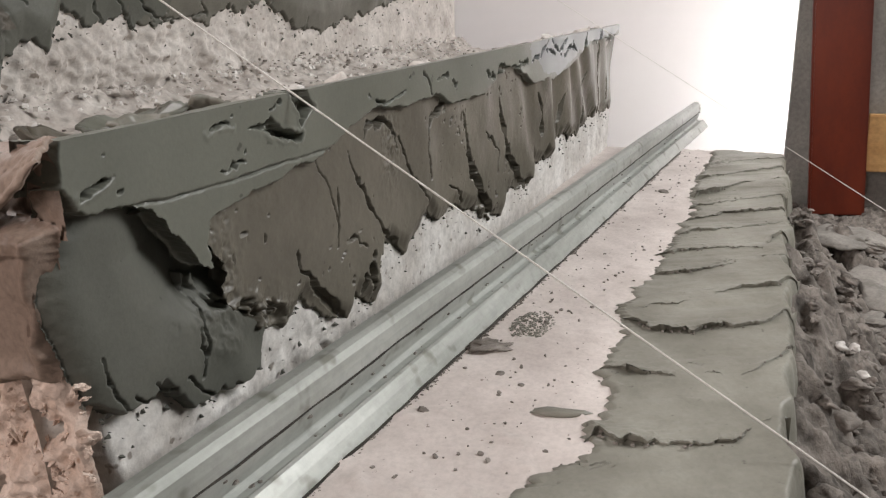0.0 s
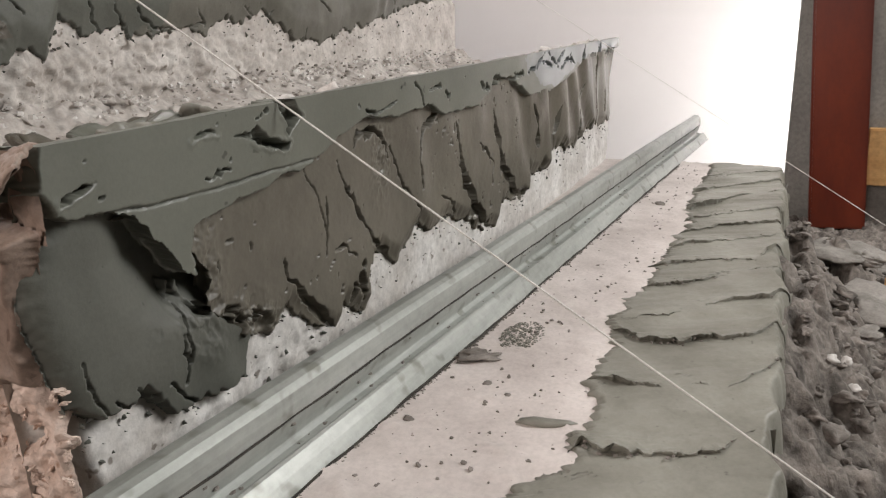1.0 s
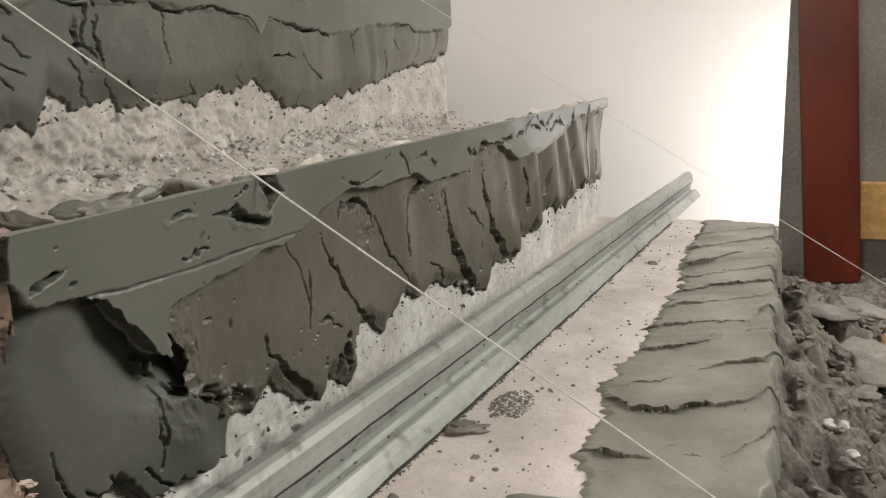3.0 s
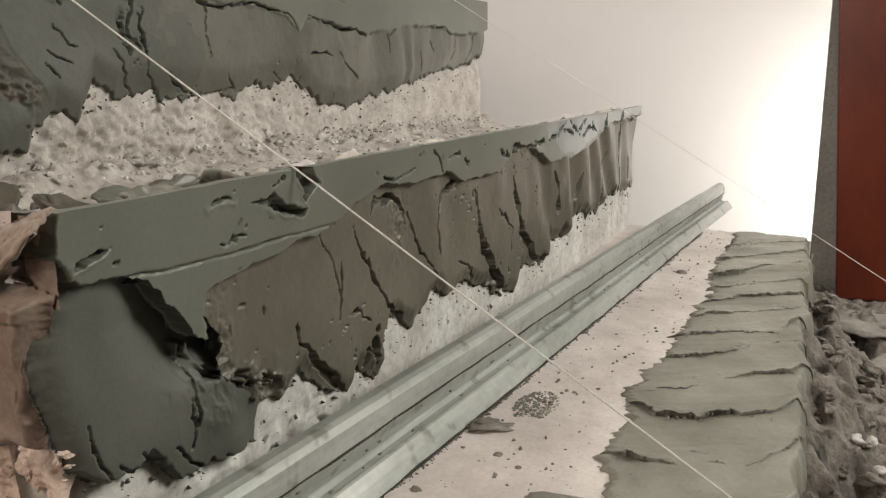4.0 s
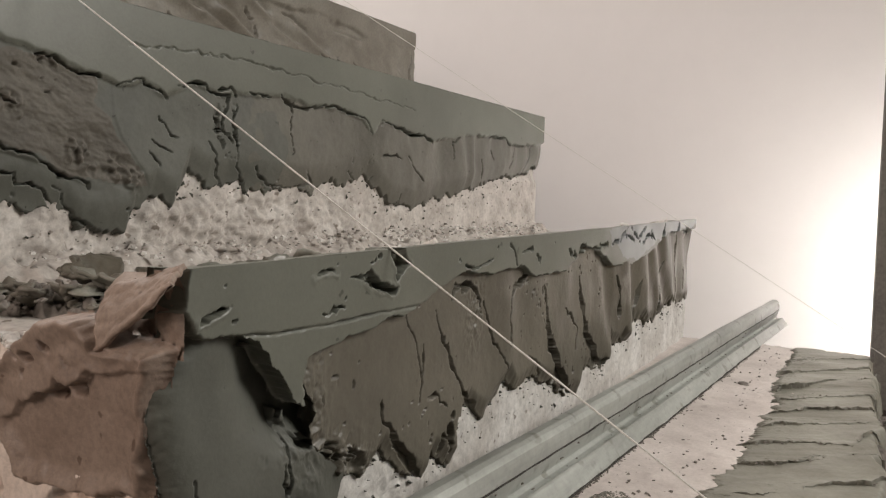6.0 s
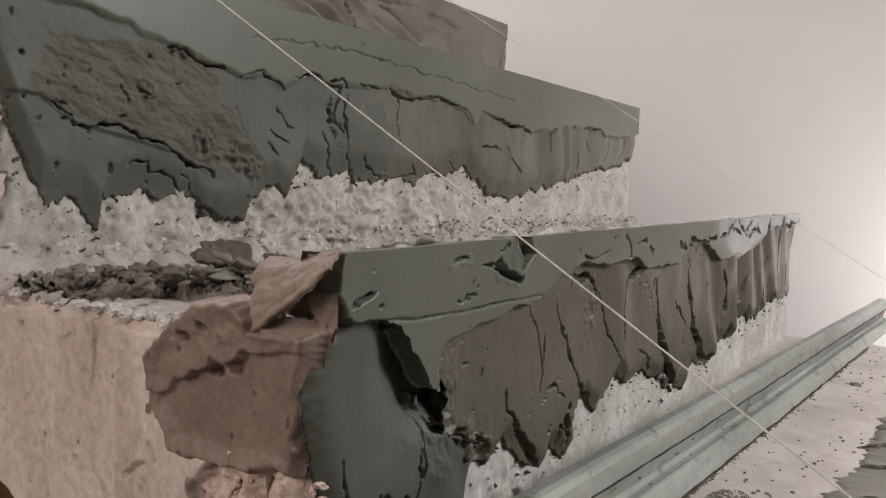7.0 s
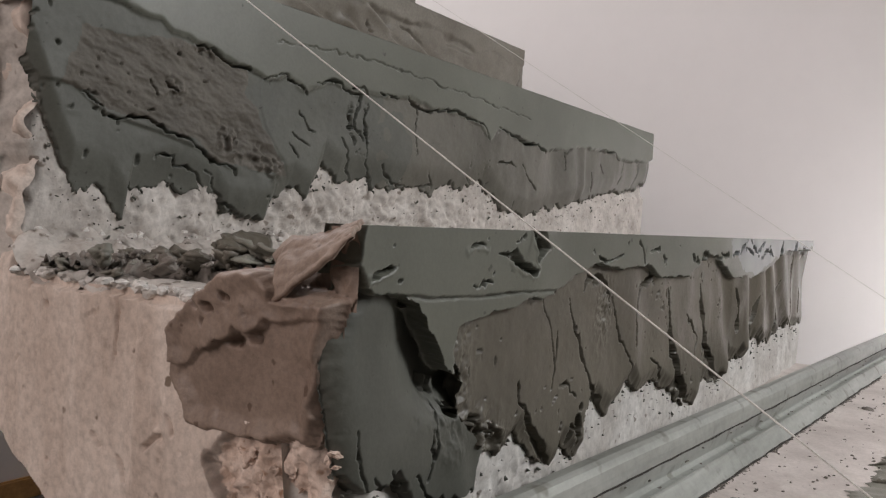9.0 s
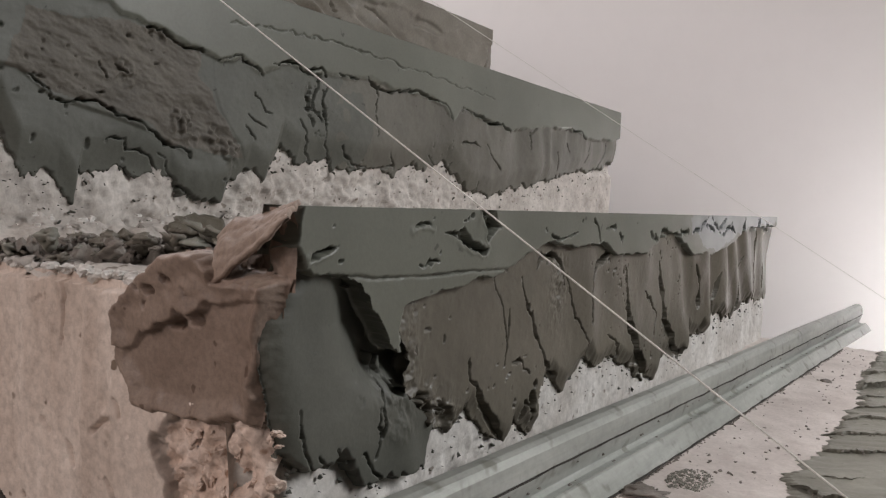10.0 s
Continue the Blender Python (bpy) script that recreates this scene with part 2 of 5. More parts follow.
tagged(part("wall_west", box_bm((-2.55, -4.15, -0.6), (-2.4, 3.5, 2.7)), GREY), "plain grey cement-rendered wall", "wall", kind="structure")
tagged(part("ceiling", box_bm((-2.4, -4.0, 2.7), (1.85, 3.35, 2.85)), GREY), "plain grey cement ceiling", "ceiling", kind="structure")
tagged(part("floor", box_bm((-2.4, -4.0, -0.6), (1.85, 3.35, FLOOR - 0.012)), DIRT), "unfinished dusty floor", "floor", kind="structure")

# ---- staircase ----
stair = empty("staircase", "bare concrete staircase being coated with fresh cement mortar", "staircase")


def soffit(y):
    return 0.037 + 0.66 * (y - 0.246)


def tread_z(x):
    return 0.003 - 0.014 * x


# the concrete core: the stepped outline with its waist slab, pushed from side to side
bm = bmesh.new()
outline = [(-0.236, FLOOR - 0.1), (-0.236, -0.016)]
for k in range(1, 5):
    outline += [(COAT + 0.018 + (k - 1) * DEPTH, BARE[k - 1] - 0.016), (COAT + 0.018 + (k - 1) * DEPTH, BARE[k] - 0.006)]
outline += [(1.7, BARE[4] - 0.006), (1.7, soffit(1.7)), (-0.12, soffit(-0.12)), (-0.12, FLOOR - 0.1)]
rings = [[bm.verts.new((x, y, z)) for y, z in outline] for x in (0.014, WIDTH - 0.004)]
bm.faces.new(rings[0])
bm.faces.new(rings[1][::-1])
for k in range(len(outline)):
    q = (k + 1) % len(outline)
    bm.faces.new((rings[0][k], rings[1][k], rings[1][q], rings[0][q]))
bmesh.ops.recalc_face_normals(bm, faces=bm.faces)
part("core", bm, TREAD, stair, "pinkish bare concrete")

# bare treads with dust, lumps and worn edges
for k in range(4):
    xs = spaced(0.0, WIDTH, 0.0022, 0.004)
    ys = np.arange(-0.236 if k == 0 else COAT + (k - 1) * DEPTH - 0.004, COAT + k * DEPTH + 0.004, 0.0025)
    X, Y = np.meshgrid(xs, ys, indexing="ij")
    lumps = fbm(X, Y, 0.05, 4, 20 + k) * 0.0012 + np.clip(fbm(X, Y, 0.012, 3, 30 + k) - 0.45, 0, 1) * 0.004
    if k == 0:
        Z = tread_z(X) + lumps * 0.6
    else:
        # debris slumped behind the mortar dam and along the riser
        y = Y - (k - 1) * DEPTH
        heap = np.exp(-((y - 0.03) / 0.03) ** 2) * 0.02 * (1 + 0.6 * fbm(X, Y, 0.06, 3, 41 + k)) * step(X - 0.05, 0.08)
        foot = np.exp(-((y - 0.27) / 0.035) ** 2) * 0.018 * (1 + 0.8 * fbm(X, Y, 0.04, 4, 44 + k))
        crumbs = (np.clip(fbm(X, Y, 0.02, 4, 47 + k), 0, 1) * 0.007 + np.clip(flaky(X, Y, 0.016, 53 + k, 4), -0.1, 1) * 0.007) * np.clip((heap + foot) / 0.01, 0.2, 1)
        Z = BARE[k] + lumps * 1.5 + heap + foot + crumbs - 0.010 * step(0.012 - X + 0.006 * fbm(X, Y, 0.03, 3, 50 + k), 0.012)
    sheet("bare_tread", lambda h: (X, Y, h), Z, np.ones_like(Z, bool), TREAD if k == 0 else DUSTY, stair,
          "dusty pinkish concrete" if k == 0 else "limewashed concrete strewn with crumbs")

# bare risers, limewashed and pitted
for k in range(1, 5):
    y0 = COAT + (k - 1) * DEPTH
    xs, zs = spaced(0.0, WIDTH, 0.0016, 0.0035), np.arange(BARE[k - 1] - 0.018, BARE[k] + 0.004, 0.0018)
    X, Z = np.meshgrid(xs, zs, indexing="ij")
    rough = np.exp(-((X - 0.17) / 0.17) ** 2) if k == 1 else np.exp(-((X - 0.3) / 0.25) ** 2)
    h = fbm(X, Z, 0.04, 4, 60 + k) * 0.0012 + rough * (np.clip(fbm(X, Z, 0.016, 4, 64 + k, 0.6), -0.1, 0.9) * (0.0022 if k == 1 else 0.0045))
    if k == 2:
        h += rough * step(0.215 - Z, 0.03) * (0.006 * np.clip(flaky(X, Z, 0.018, 75, 4), -0.4, 1.2) + 0.003 * flaky(X, Z, 0.007, 76, 3))
    elif k == 1:
        h += np.exp(-((X - 0.14) / 0.12) ** 4) * step(0.052 - Z, 0.012) * (0.0024 * flaky(X, Z, 0.014, 77, 4) + 0.0012 * flaky(X, Z, 0.006, 78, 3))
    pits = np.clip(-fbm(X, Z, 0.009, 3, 68 + k, 0.65) - 0.8, 0, 1) * 0.016
    h = h - pits * (0.4 + rough)
    if k < 3:
        # pressed smooth where the coats lie on it
        h = h * step((0.05 if k == 1 else BARE[1] + 0.07) - Z, 0.02)
    if k < 3:
        h = h - 0.0056 * step(Z - (0.066 if k == 1 else 0.222), 0.01) * step(X - 0.03, 0.02)
    if k == 1:
        h = h - 0.017 * np.exp(-((X - 0.055) / 0.05) ** 4 - ((Z - 0.108) / 0.045) ** 4)
    # broken arris at the open end
    h -= 0.02 * step(0.016 - X + 0.008 * fbm(X, Z, 0.03, 4, 72 + k), 0.016)
    sheet("riser_face", lambda q: (X, y0 - q, Z), h, np.ones_like(h, bool), LIME if k == 1 else DUSTY, stair, "patchy limewashed concrete" if k == 1 else "dusty limewashed concrete")


def dents(h, X, Z, cracks, holes, seed, specks=True, dig=0.0):
    """Cut torn cracks and pits into a coat."""
    calm = 1 - 0.85 * step(X - 0.35, 0.2)
    jx = X + 0.0026 * fbm(X, Z, 0.016, 3, seed, 0.6) + 0.0009 * calm * fbm(X, Z, 0.004, 2, seed + 3)
    jz = Z + 0.0028 * fbm(X, Z, 0.016, 3, seed + 9, 0.6) + 0.0009 * calm * fbm(X, Z, 0.004, 2, seed + 13)
    wide = np.clip(0.75 + 0.8 * fbm(X, Z, 0.012, 3, seed + 5), 0.15, 1.6)
    nearest = np.full(X.shape, 9.0)
    for pts, w0, w1, deep in cracks:
        d, q = near(jx, jz, pts)
        w = (w0 + (w1 - w0) * q) * wide * np.minimum(1, q / 0.12 + 0.2)
        cut = (1 - step(d - w * 0.5, 0.0004)) * deep
        h = h * (1 - cut) - dig * cut
        nearest = np.minimum(nearest, d - w * 0.5)
    if specks and cracks:
        # crumbs torn out beside the cracks
        torn = step(fbm(X, Z, 0.0034, 2, seed + 31) - 0.42 - nearest / 0.012, 0.12)
        h = h * (1 - 0.4 * torn * calm)
    for cx, cz, rx, rz, turn in holes:
        c, sn = math.cos(radians(turn)), math.sin(radians(turn))
        u, v = (jx - cx) * c + (jz - cz) * sn, -(jx - cx) * sn + (jz - cz) * c
        d = np.hypot(u / rx, v / rz) + 0.7 * fbm(X, Z, 0.006, 3, seed + 21, 0.65)
        h = h * (1 - 0.93 * (1 - step(d - 0.75, 0.25)))
    return h


def tear(h, X, Z, outline, seed, deep=0.93, lip=0.0005):
    """Tear a ragged piece out of a coat; a thin flake stands up on its lower side."""
    d = inside(X + 0.0016 * fbm(X, Z, 0.007, 3, seed, 0.65), Z + 0.0013 * fbm(X, Z, 0.006, 3, seed + 4, 0.65), outline)
    zc = sum(p[1] for p in outline) / len(outline)
    rim = np.exp(-((d + 0.0012) / 0.0009) ** 2) * step(zc - Z + 0.001, 0.003)
    return h * (1 - deep * step(d, 0.0007) * np.clip(0.75 + 0.5 * fbm(X, Z, 0.005, 3, seed + 8), 0.2, 1)) + lip * rim


def below(x, pts):
    return np.interp(x, [p[0] for p in pts], [p[1] for p in pts])


def fringe(X, pts, seed, drip=0.006):
    """The ragged lower edge of a coat: a drawn line with tongues and torn bits."""
    z = below(X, pts)
    return z + drip * (0.6 * fbm(X, X * 0 + 0.7, 0.016, 3, seed) + 0.15 * fbm(X, X * 0 + 2.1, 0.004, 2, seed + 4))


# -- the lowest riser's mortar --
xs, zs = spaced(-0.0135, WIDTH, 0.0006, 0.0011), np.arange(0.008, 0.1701, 0.00065)
X, Z = np.meshgrid(xs, zs, indexing="ij")
EDGE_A = [(-0.012, 0.1), (-0.006, 0.09), (0.0, 0.079), (0.005, 0.072), (0.02, 0.057), (0.033, 0.055), (0.04, 0.06), (0.056, 0.045), (0.082, 0.041), (0.104, 0.038), (0.108, 0.05), (0.112, 0.058), (0.132, 0.046), (0.149, 0.057),
          (0.176, 0.039), (0.199, 0.027), (0.204, 0.039), (0.234, 0.026), (0.242, 0.057), (0.255, 0.059), (0.28, 0.045), (0.318, 0.063), (0.337, 0.05), (0.366, 0.055), (0.394, 0.046), (0.457, 0.022),
          (0.491, 0.016), (0.503, 0.038), (0.573, 0.026), (0.587, 0.053), (0.648, 0.04), (0.7, 0.05), (0.816, 0.045), (0.9, 0.06), (1.01, 0.045)]
low = fringe(X, EDGE_A, 100, 0.004) + step(X - 0.5, 0.1) * 0.009 * fbm(X, X * 0 + 1.3, 0.03, 4, 103, 0.65)
cover = Z - low + 0.0032 * fbm(X, Z, 0.012, 4, 104, 0.6) + 0.0014 * fbm(X, Z, 0.004, 2, 108)
TOP_BAND = [(-0.05, 0.144), (0.004, 0.144), (0.026, 0.1405), (0.039, 0.135), (0.046, 0.129), (0.049, 0.123), (0.057, 0.116), (0.0625, 0.108), (0.07, 0.1), (0.0735, 0.1), (0.0715, 0.113), (0.076, 0.122), (0.096, 0.1265), (0.127, 0.128),
            (0.147, 0.133), (0.157, 0.131), (0.184, 0.137), (0.201, 0.144), (0.233, 0.149), (0.29, 0.145), (0.322, 0.148), (0.354, 0.137), (0.423, 0.136), (0.461, 0.147), (0.504, 0.152), (0.569, 0.129),
            (0.64, 0.127), (0.719, 0.134), (0.8, 0.15), (0.842, 0.155), (1.05, 0.156), (1.05, 0.2), (-0.05, 0.2)]
ragged = 0.0008 * step(0.08 - X, 0.01) * fbm(X, Z, 0.0045, 3, 113, 0.65)
band = inside(X + 0.0016 * fbm(X, Z, 0.012, 4, 111) + ragged, Z + 0.0016 * fbm(X, Z, 0.012, 4, 110) + ragged, TOP_BAND)
PATCH = [(-0.02, 0.15), (0.012, 0.147), (0.036, 0.143), (0.054, 0.133), (0.063, 0.122), (0.076, 0.110), (0.083, 0.097), (0.078, 0.085), (0.086, 0.074), (0.108, 0.058), (0.115, 0.03), (0.05, 0.02), (-0.02, 0.05)]
hollow = inside(X + 0.0022 * fbm(X, Z, 0.012, 4, 120), Z + 0.0022 * fbm(X, Z, 0.012, 4, 124), PATCH)

# middle coat: tongues pressed side by side and torn where they meet
tongue = 0.0010 * np.sin((X - 0.5 * (0.1 - Z)) / 0.021 + 2.0 * fbm(X, Z * 0.3, 0.09, 2, 130))
far = step(X - 0.5, 0.12)
coat = 0.0070 + tongue * step(X - 0.17, 0.05) * (1 - far) + 0.0010 * fbm(X, Z, 0.045, 2, 134) + 0.0001 * fbm(X, Z, 0.006, 2, 138)
coat += far * (0.0034 * fbm(X + 0.25 * Z, Z * 0.3, 0.05, 2, 141) + 0.0030 * np.sin((X + 0.3 * Z) / 0.014 + 4 * fbm(X, Z * 0.4, 0.1, 2, 142)))
grains = np.exp(-((X - 0.085) / 0.010) ** 2 - ((Z - 0.095) / 0.03) ** 2) + np.exp(-((X - 0.258) / 0.012) ** 2 - ((Z - 0.12) / 0.02) ** 2)
coat += grains * 0.0011 * fbm(X, Z, 0.003, 2, 144)
# torn crumbs between the pressed patch and the next stroke
crumb = np.exp(-((X - 0.108) / 0.026) ** 2 - ((Z - 0.066 + 0.35 * (X - 0.1)) / 0.014) ** 2)
coat = coat * (1 - 0.85 * step(crumb - 0.35, 0.3) * step(flaky(X, Z, 0.010, 147, 4) - 0.02, 0.1)) + crumb * (0.0075 * ridged(X - 0.4 * Z, Z + 0.3 * X, 0.011, 148) - 0.003)
pock = step(fbm(X, Z, 0.0042, 2, 151) - 0.84 - 0.8 * (0.5 - fbm(X, Z, 0.05, 2, 152)).clip(0, 1), 0.2)
coat = np.maximum(coat, 0.0006) * (1 - 0.3 * pock * (1 - far)) * (0.4 + 0.6 * step(Z - low, 0.014)) * (0.6 + 0.4 * step(cover, 0.0015))
CRACKS_A = [([(0.203, 0.13), (0.214, 0.11), (0.227, 0.092), (0.242, 0.072), (0.278, 0.046)], 0.0008, 0.0045, 0.95),
            ([(0.143, 0.088), (0.147, 0.078), (0.158, 0.065), (0.18, 0.045), (0.195, 0.026)], 0.003, 0.0045, 0.95),
            ([(0.27, 0.126), (0.301, 0.088), (0.321, 0.065), (0.335, 0.05)], 0.0007, 0.0036, 0.9),
            ([(0.35, 0.142), (0.326, 0.134), (0.317, 0.123), (0.315, 0.103), (0.318, 0.09)], 0.005, 0.001, 0.6),
            ([(0.384, 0.126), (0.394, 0.1), (0.406, 0.077), (0.426, 0.047), (0.466, 0.021)], 0.005, 0.014, 0.95),
            ([(0.437, 0.103), (0.474, 0.081), (0.47, 0.061)], 0.001, 0.003, 0.8),
            ([(0.474, 0.126), (0.486, 0.1), (0.501, 0.073), (0.536, 0.042), (0.572, 0.026)], 0.006, 0.013, 0.95),
            ([(0.172, 0.131), (0.179, 0.115), (0.188, 0.096)], 0.0006, 0.0007, 0.4),
            ([(0.19, 0.112), (0.19, 0.09), (0.186, 0.078)], 0.0008, 0.0014, 0.8),
            ([(0.198, 0.08), (0.21, 0.073), (0.22, 0.068)], 0.001, 0.001, 0.8),
            ([(0.222, 0.134), (0.228, 0.142), (0.249, 0.143), (0.262, 0.134), (0.267, 0.12)], 0.003, 0.003, 0.7),
            ([(0.355, 0.075), (0.372, 0.068), (0.385, 0.055)], 0.001, 0.003, 0.8),
            ([(0.584, 0.12), (0.598, 0.1), (0.611, 0.074)], 0.003, 0.009, 0.85),
            ([(0.706, 0.105), (0.698, 0.09), (0.69, 0.06)], 0.003, 0.009, 0.8),
            ([(0.82, 0.12), (0.805, 0.1), (0.802, 0.06)], 0.004, 0.011, 0.75),
            ([(0.9, 0.15), (0.9, 0.1), (0.911, 0.065)], 0.008, 0.007, 0.8),
            ([(0.96, 0.12), (0.955, 0.1), (0.96, 0.07)], 0.004, 0.01, 0.7)]
HOLES_A = [(0.226, 0.052, 0.004, 0.013, -8), (0.237, 0.047, 0.003, 0.012, 5), (0.214, 0.044, 0.003, 0.008, -10), (0.243, 0.141, 0.007, 0.003, 10)]
CRACKS_A = [(pts, a * 1.05, b * 1.05, min(deep + 0.05, 0.97)) for pts, a, b, deep in CRACKS_A]
main = dents(coat, X, Z, CRACKS_A, HOLES_A, 150, False, 0.0045 * step(Z - 0.078, 0.01))
main = np.where(cover > 0, np.maximum(main, 0.0002 - 0.0045 * step(Z - 0.078, 0.01)), -0.003)

# the pressed patch at the open end: dished, deepest under the torn edge beside it
dish = 0.0085 - 0.017 * step(X - 0.020 - 0.5 * np.clip(0.12 - Z, 0, 0.05), 0.05) * step(Z - 0.078, 0.022) + 0.0011 * fbm(X, Z, 0.04, 3, 160) - 0.002 * step(0.08 - Z, 0.03)
dish += 0.0022 * np.exp(-((X - 0.085 - 0.4 * (0.06 - Z)) / 0.012) ** 2) * step(0.075 - Z, 0.02)
dish = np.maximum(dish, -0.011) * (0.55 + 0.45 * step(cover, 0.002)) 
arris = X - below(Z, [(0.05, 0.014), (0.06, 0.008), (0.075, 0.003), (0.085, -0.001), (0.1, -0.0045), (0.115, -0.007), (0.124, -0.0068), (0.134, -0.003), (0.142, 0.003), (0.147, 0.004)]) + 0.0012 * fbm(X, Z, 0.012, 4, 165, 0.6)
dish = dish * (1 - (1 - np.clip(arris / 0.014, 0, 1)) ** 2) ** 0.6
# folds torn up where the patch meets the next stroke
crumple = np.exp(-((X - 0.072 - 0.45 * (0.085 - Z)) / 0.012) ** 2) * step(Z - 0.052, 0.02) * step(0.104 - Z, 0.012)
dish += crumple * (0.0015 * ridged(X + 0.55 * Z, (Z - 0.4 * X) * 0.5, 0.013, 166, 3) + 0.002 * flaky(X + 0.4 * Z, Z * 0.6, 0.009, 167, 3))
scuff = np.exp(-((X - 0.052 - 0.9 * (0.088 - Z)) / 0.007) ** 2) * step(0.1 - Z, 0.01) * step(Z - 0.07, 0.01)
dish -= scuff * 0.0016 * np.clip(flaky(X, Z, 0.007, 169, 3), 0, 1)
dish = dents(dish, X, Z, [([(0.037, 0.066), (0.044, 0.058), (0.052, 0.046)], 0.0008, 0.0016, 0.95), ([(0.063, 0.1), (0.066, 0.088), (0.068, 0.076), (0.067, 0.062)], 0.003, 0.0016, 0.97), ([(0.07, 0.098), (0.076, 0.086), (0.084, 0.079)], 0.003, 0.0024, 0.97), ([(0.08, 0.086), (0.09, 0.078), (0.102, 0.073)], 0.0024, 0.002, 0.97),
                          ([(0.062, 0.079), (0.065, 0.068), (0.066, 0.056)], 0.0008, 0.0014, 0.8), ([(0.012, 0.086), (0.013, 0.074), (0.022, 0.06)], 0.0008, 0.0012, 0.7),
                          ([(0.026, 0.066), (0.031, 0.057)], 0.0008, 0.0014, 0.85), ([(0.055, 0.06), (0.064, 0.05), (0.07, 0.044)], 0.0008, 0.0016, 0.9)], [], 170, False)
dish = np.where(arris > 0, np.where(cover > 0, dish, -0.003), 0.002)
sheet("mortar_patch", lambda q: (X, COAT - q, Z), dish, (hollow > -0.004 - 0.009 * step(Z - 0.088, 0.01) * step(X - 0.03, 0.015)) & (cover > -0.001) & (arris > 0.0), WET, stair, "dark damp dished mortar")
verge = (1 - step(-hollow, 0.002)) * step(Z - 0.075, 0.01) * step(0.11 - X, 0.01)
main = main * (0.05 + 0.95 * step(-hollow, 0.0015))
main = np.where(hollow > 0, -0.003, main)
sheet("mortar_coat", lambda q: (X + 0.008 * verge, COAT - q, Z), main, (hollow < 0.002) & (cover > -0.001) & (band < 0.004) & (X > 0), DRIER, stair, "dark trowelled mortar torn into tongues")
# the floated band along the nose
crease = below(X, [(0, 0.1415), (0.035, 0.1405), (0.053, 0.139), (0.088, 0.1375), (0.132, 0.1375), (0.169, 0.1365), (0.199, 0.137), (0.3, 0.16), (1.01, 0.18)]) + 0.0005 * fbm(X, X * 0, 0.006, 3, 178, 0.65)
flat = 0.0124 + (0.0012 * step(Z - crease, 0.0008) - 0.0018 * np.exp(-((Z - crease) / 0.0007) ** 2) * np.clip(0.7 + 0.8 * fbm(X, X * 0, 0.012, 3, 179), 0, 1.3)) * step(0.19 - X, 0.04) + 0.0002 * fbm(X, Z, 0.06, 2, 180)
flat += step(X - 0.4, 0.2) * 0.0010 * fbm(X, Z, 0.06, 2, 184)
flat *= step(band, 0.0014) * step(X - 0.0035 - 0.003 * fbm(X, Z, 0.012, 4, 186, 0.6) - below(Z, [(0.14, 0.002), (0.155, -0.002), (0.17, -0.002)]), 0.002)
TEARS = [[(0.077, 0.1595), (0.082, 0.1628), (0.09, 0.1635), (0.096, 0.161), (0.09, 0.1618), (0.084, 0.161)],
         [(0.105, 0.159), (0.116, 0.1585), (0.124, 0.1615), (0.131, 0.1545), (0.138, 0.152), (0.15, 0.1495), (0.146, 0.1455), (0.132, 0.149), (0.117, 0.155)],
         [(0.139, 0.172), (0.152, 0.172), (0.159, 0.1665), (0.165, 0.1605), (0.156, 0.159), (0.149, 0.153), (0.145, 0.162)],
         [(0.007, 0.1485), (0.011, 0.1525), (0.017, 0.1532), (0.0245, 0.1548), (0.02, 0.1515), (0.013, 0.1495)]]
SLITS = [([(0.084, 0.1438), (0.09, 0.1441), (0.095, 0.1436), (0.101, 0.1446)], 0.0009, 0.0013, 0.7), ([(0.232, 0.1545), (0.239, 0.1525), (0.25, 0.1518), (0.272, 0.156)], 0.002, 0.0008, 0.85),
         ([(0.302, 0.165), (0.31, 0.159), (0.315, 0.151)], 0.003, 0.0028, 0.8), ([(0.325, 0.157), (0.345, 0.160)], 0.0014, 0.0022, 0.8)]
PITS = [(0.36, 0.1525, 0.005, 0.0022, 0), (0.435, 0.153, 0.011, 0.0024, -18), (0.46, 0.149, 0.012, 0.004, 30), (0.485, 0.152, 0.014, 0.003, -10), (0.515, 0.148, 0.012, 0.005, 30), (0.532, 0.153, 0.015, 0.003, 0)]
PITS += [(0.575 + 0.026 * k, 0.1605 - 0.002 * abs(k - 3) + 0.002 * math.sin(k * 2.1), 0.016, 0.0022, 24 * math.sin(k * 1.7)) for k in range(7)] + [(0.79, 0.154, 0.02, 0.008, 70), (0.878, 0.158, 0.014, 0.006, 60), (0.94, 0.154, 0.012, 0.005, 0)]
rnd = random.Random(5)
PITS += [(rnd.uniform(0.02, 0.4), rnd.uniform(0.142, 0.166), r, r * 0.8, 0) for r in [rnd.uniform(0.0006, 0.0012) for _ in range(14)]]
flat = dents(flat, X, Z, [], PITS, 190)
flat = dents(flat, X, Z, SLITS, [], 191, False)
for q, outline in enumerate(TEARS):
    flat = tear(flat, X, Z, outline, 880 + 17 * q)
flat = np.where(band > 0, flat, -0.001)
sheen_zone = inside(X + 0.03 * fbm(X, Z, 0.02, 4, 193, 0.6), Z + 0.003 * fbm(X, Z, 0.02, 3, 194), [(0.555, 0.18), (0.565, 0.152), (0.6, 0.138), (0.66, 0.132), (0.72, 0.14), (0.8, 0.155), (1.0, 0.16), (1.05, 0.18)])
# the torn edge overhangs the hollow
under = (1 - step(band, 0.0022)) * step(0.105 - X, 0.015) * step(X - 0.02, 0.02) * step(Z - 0.085, 0.01)
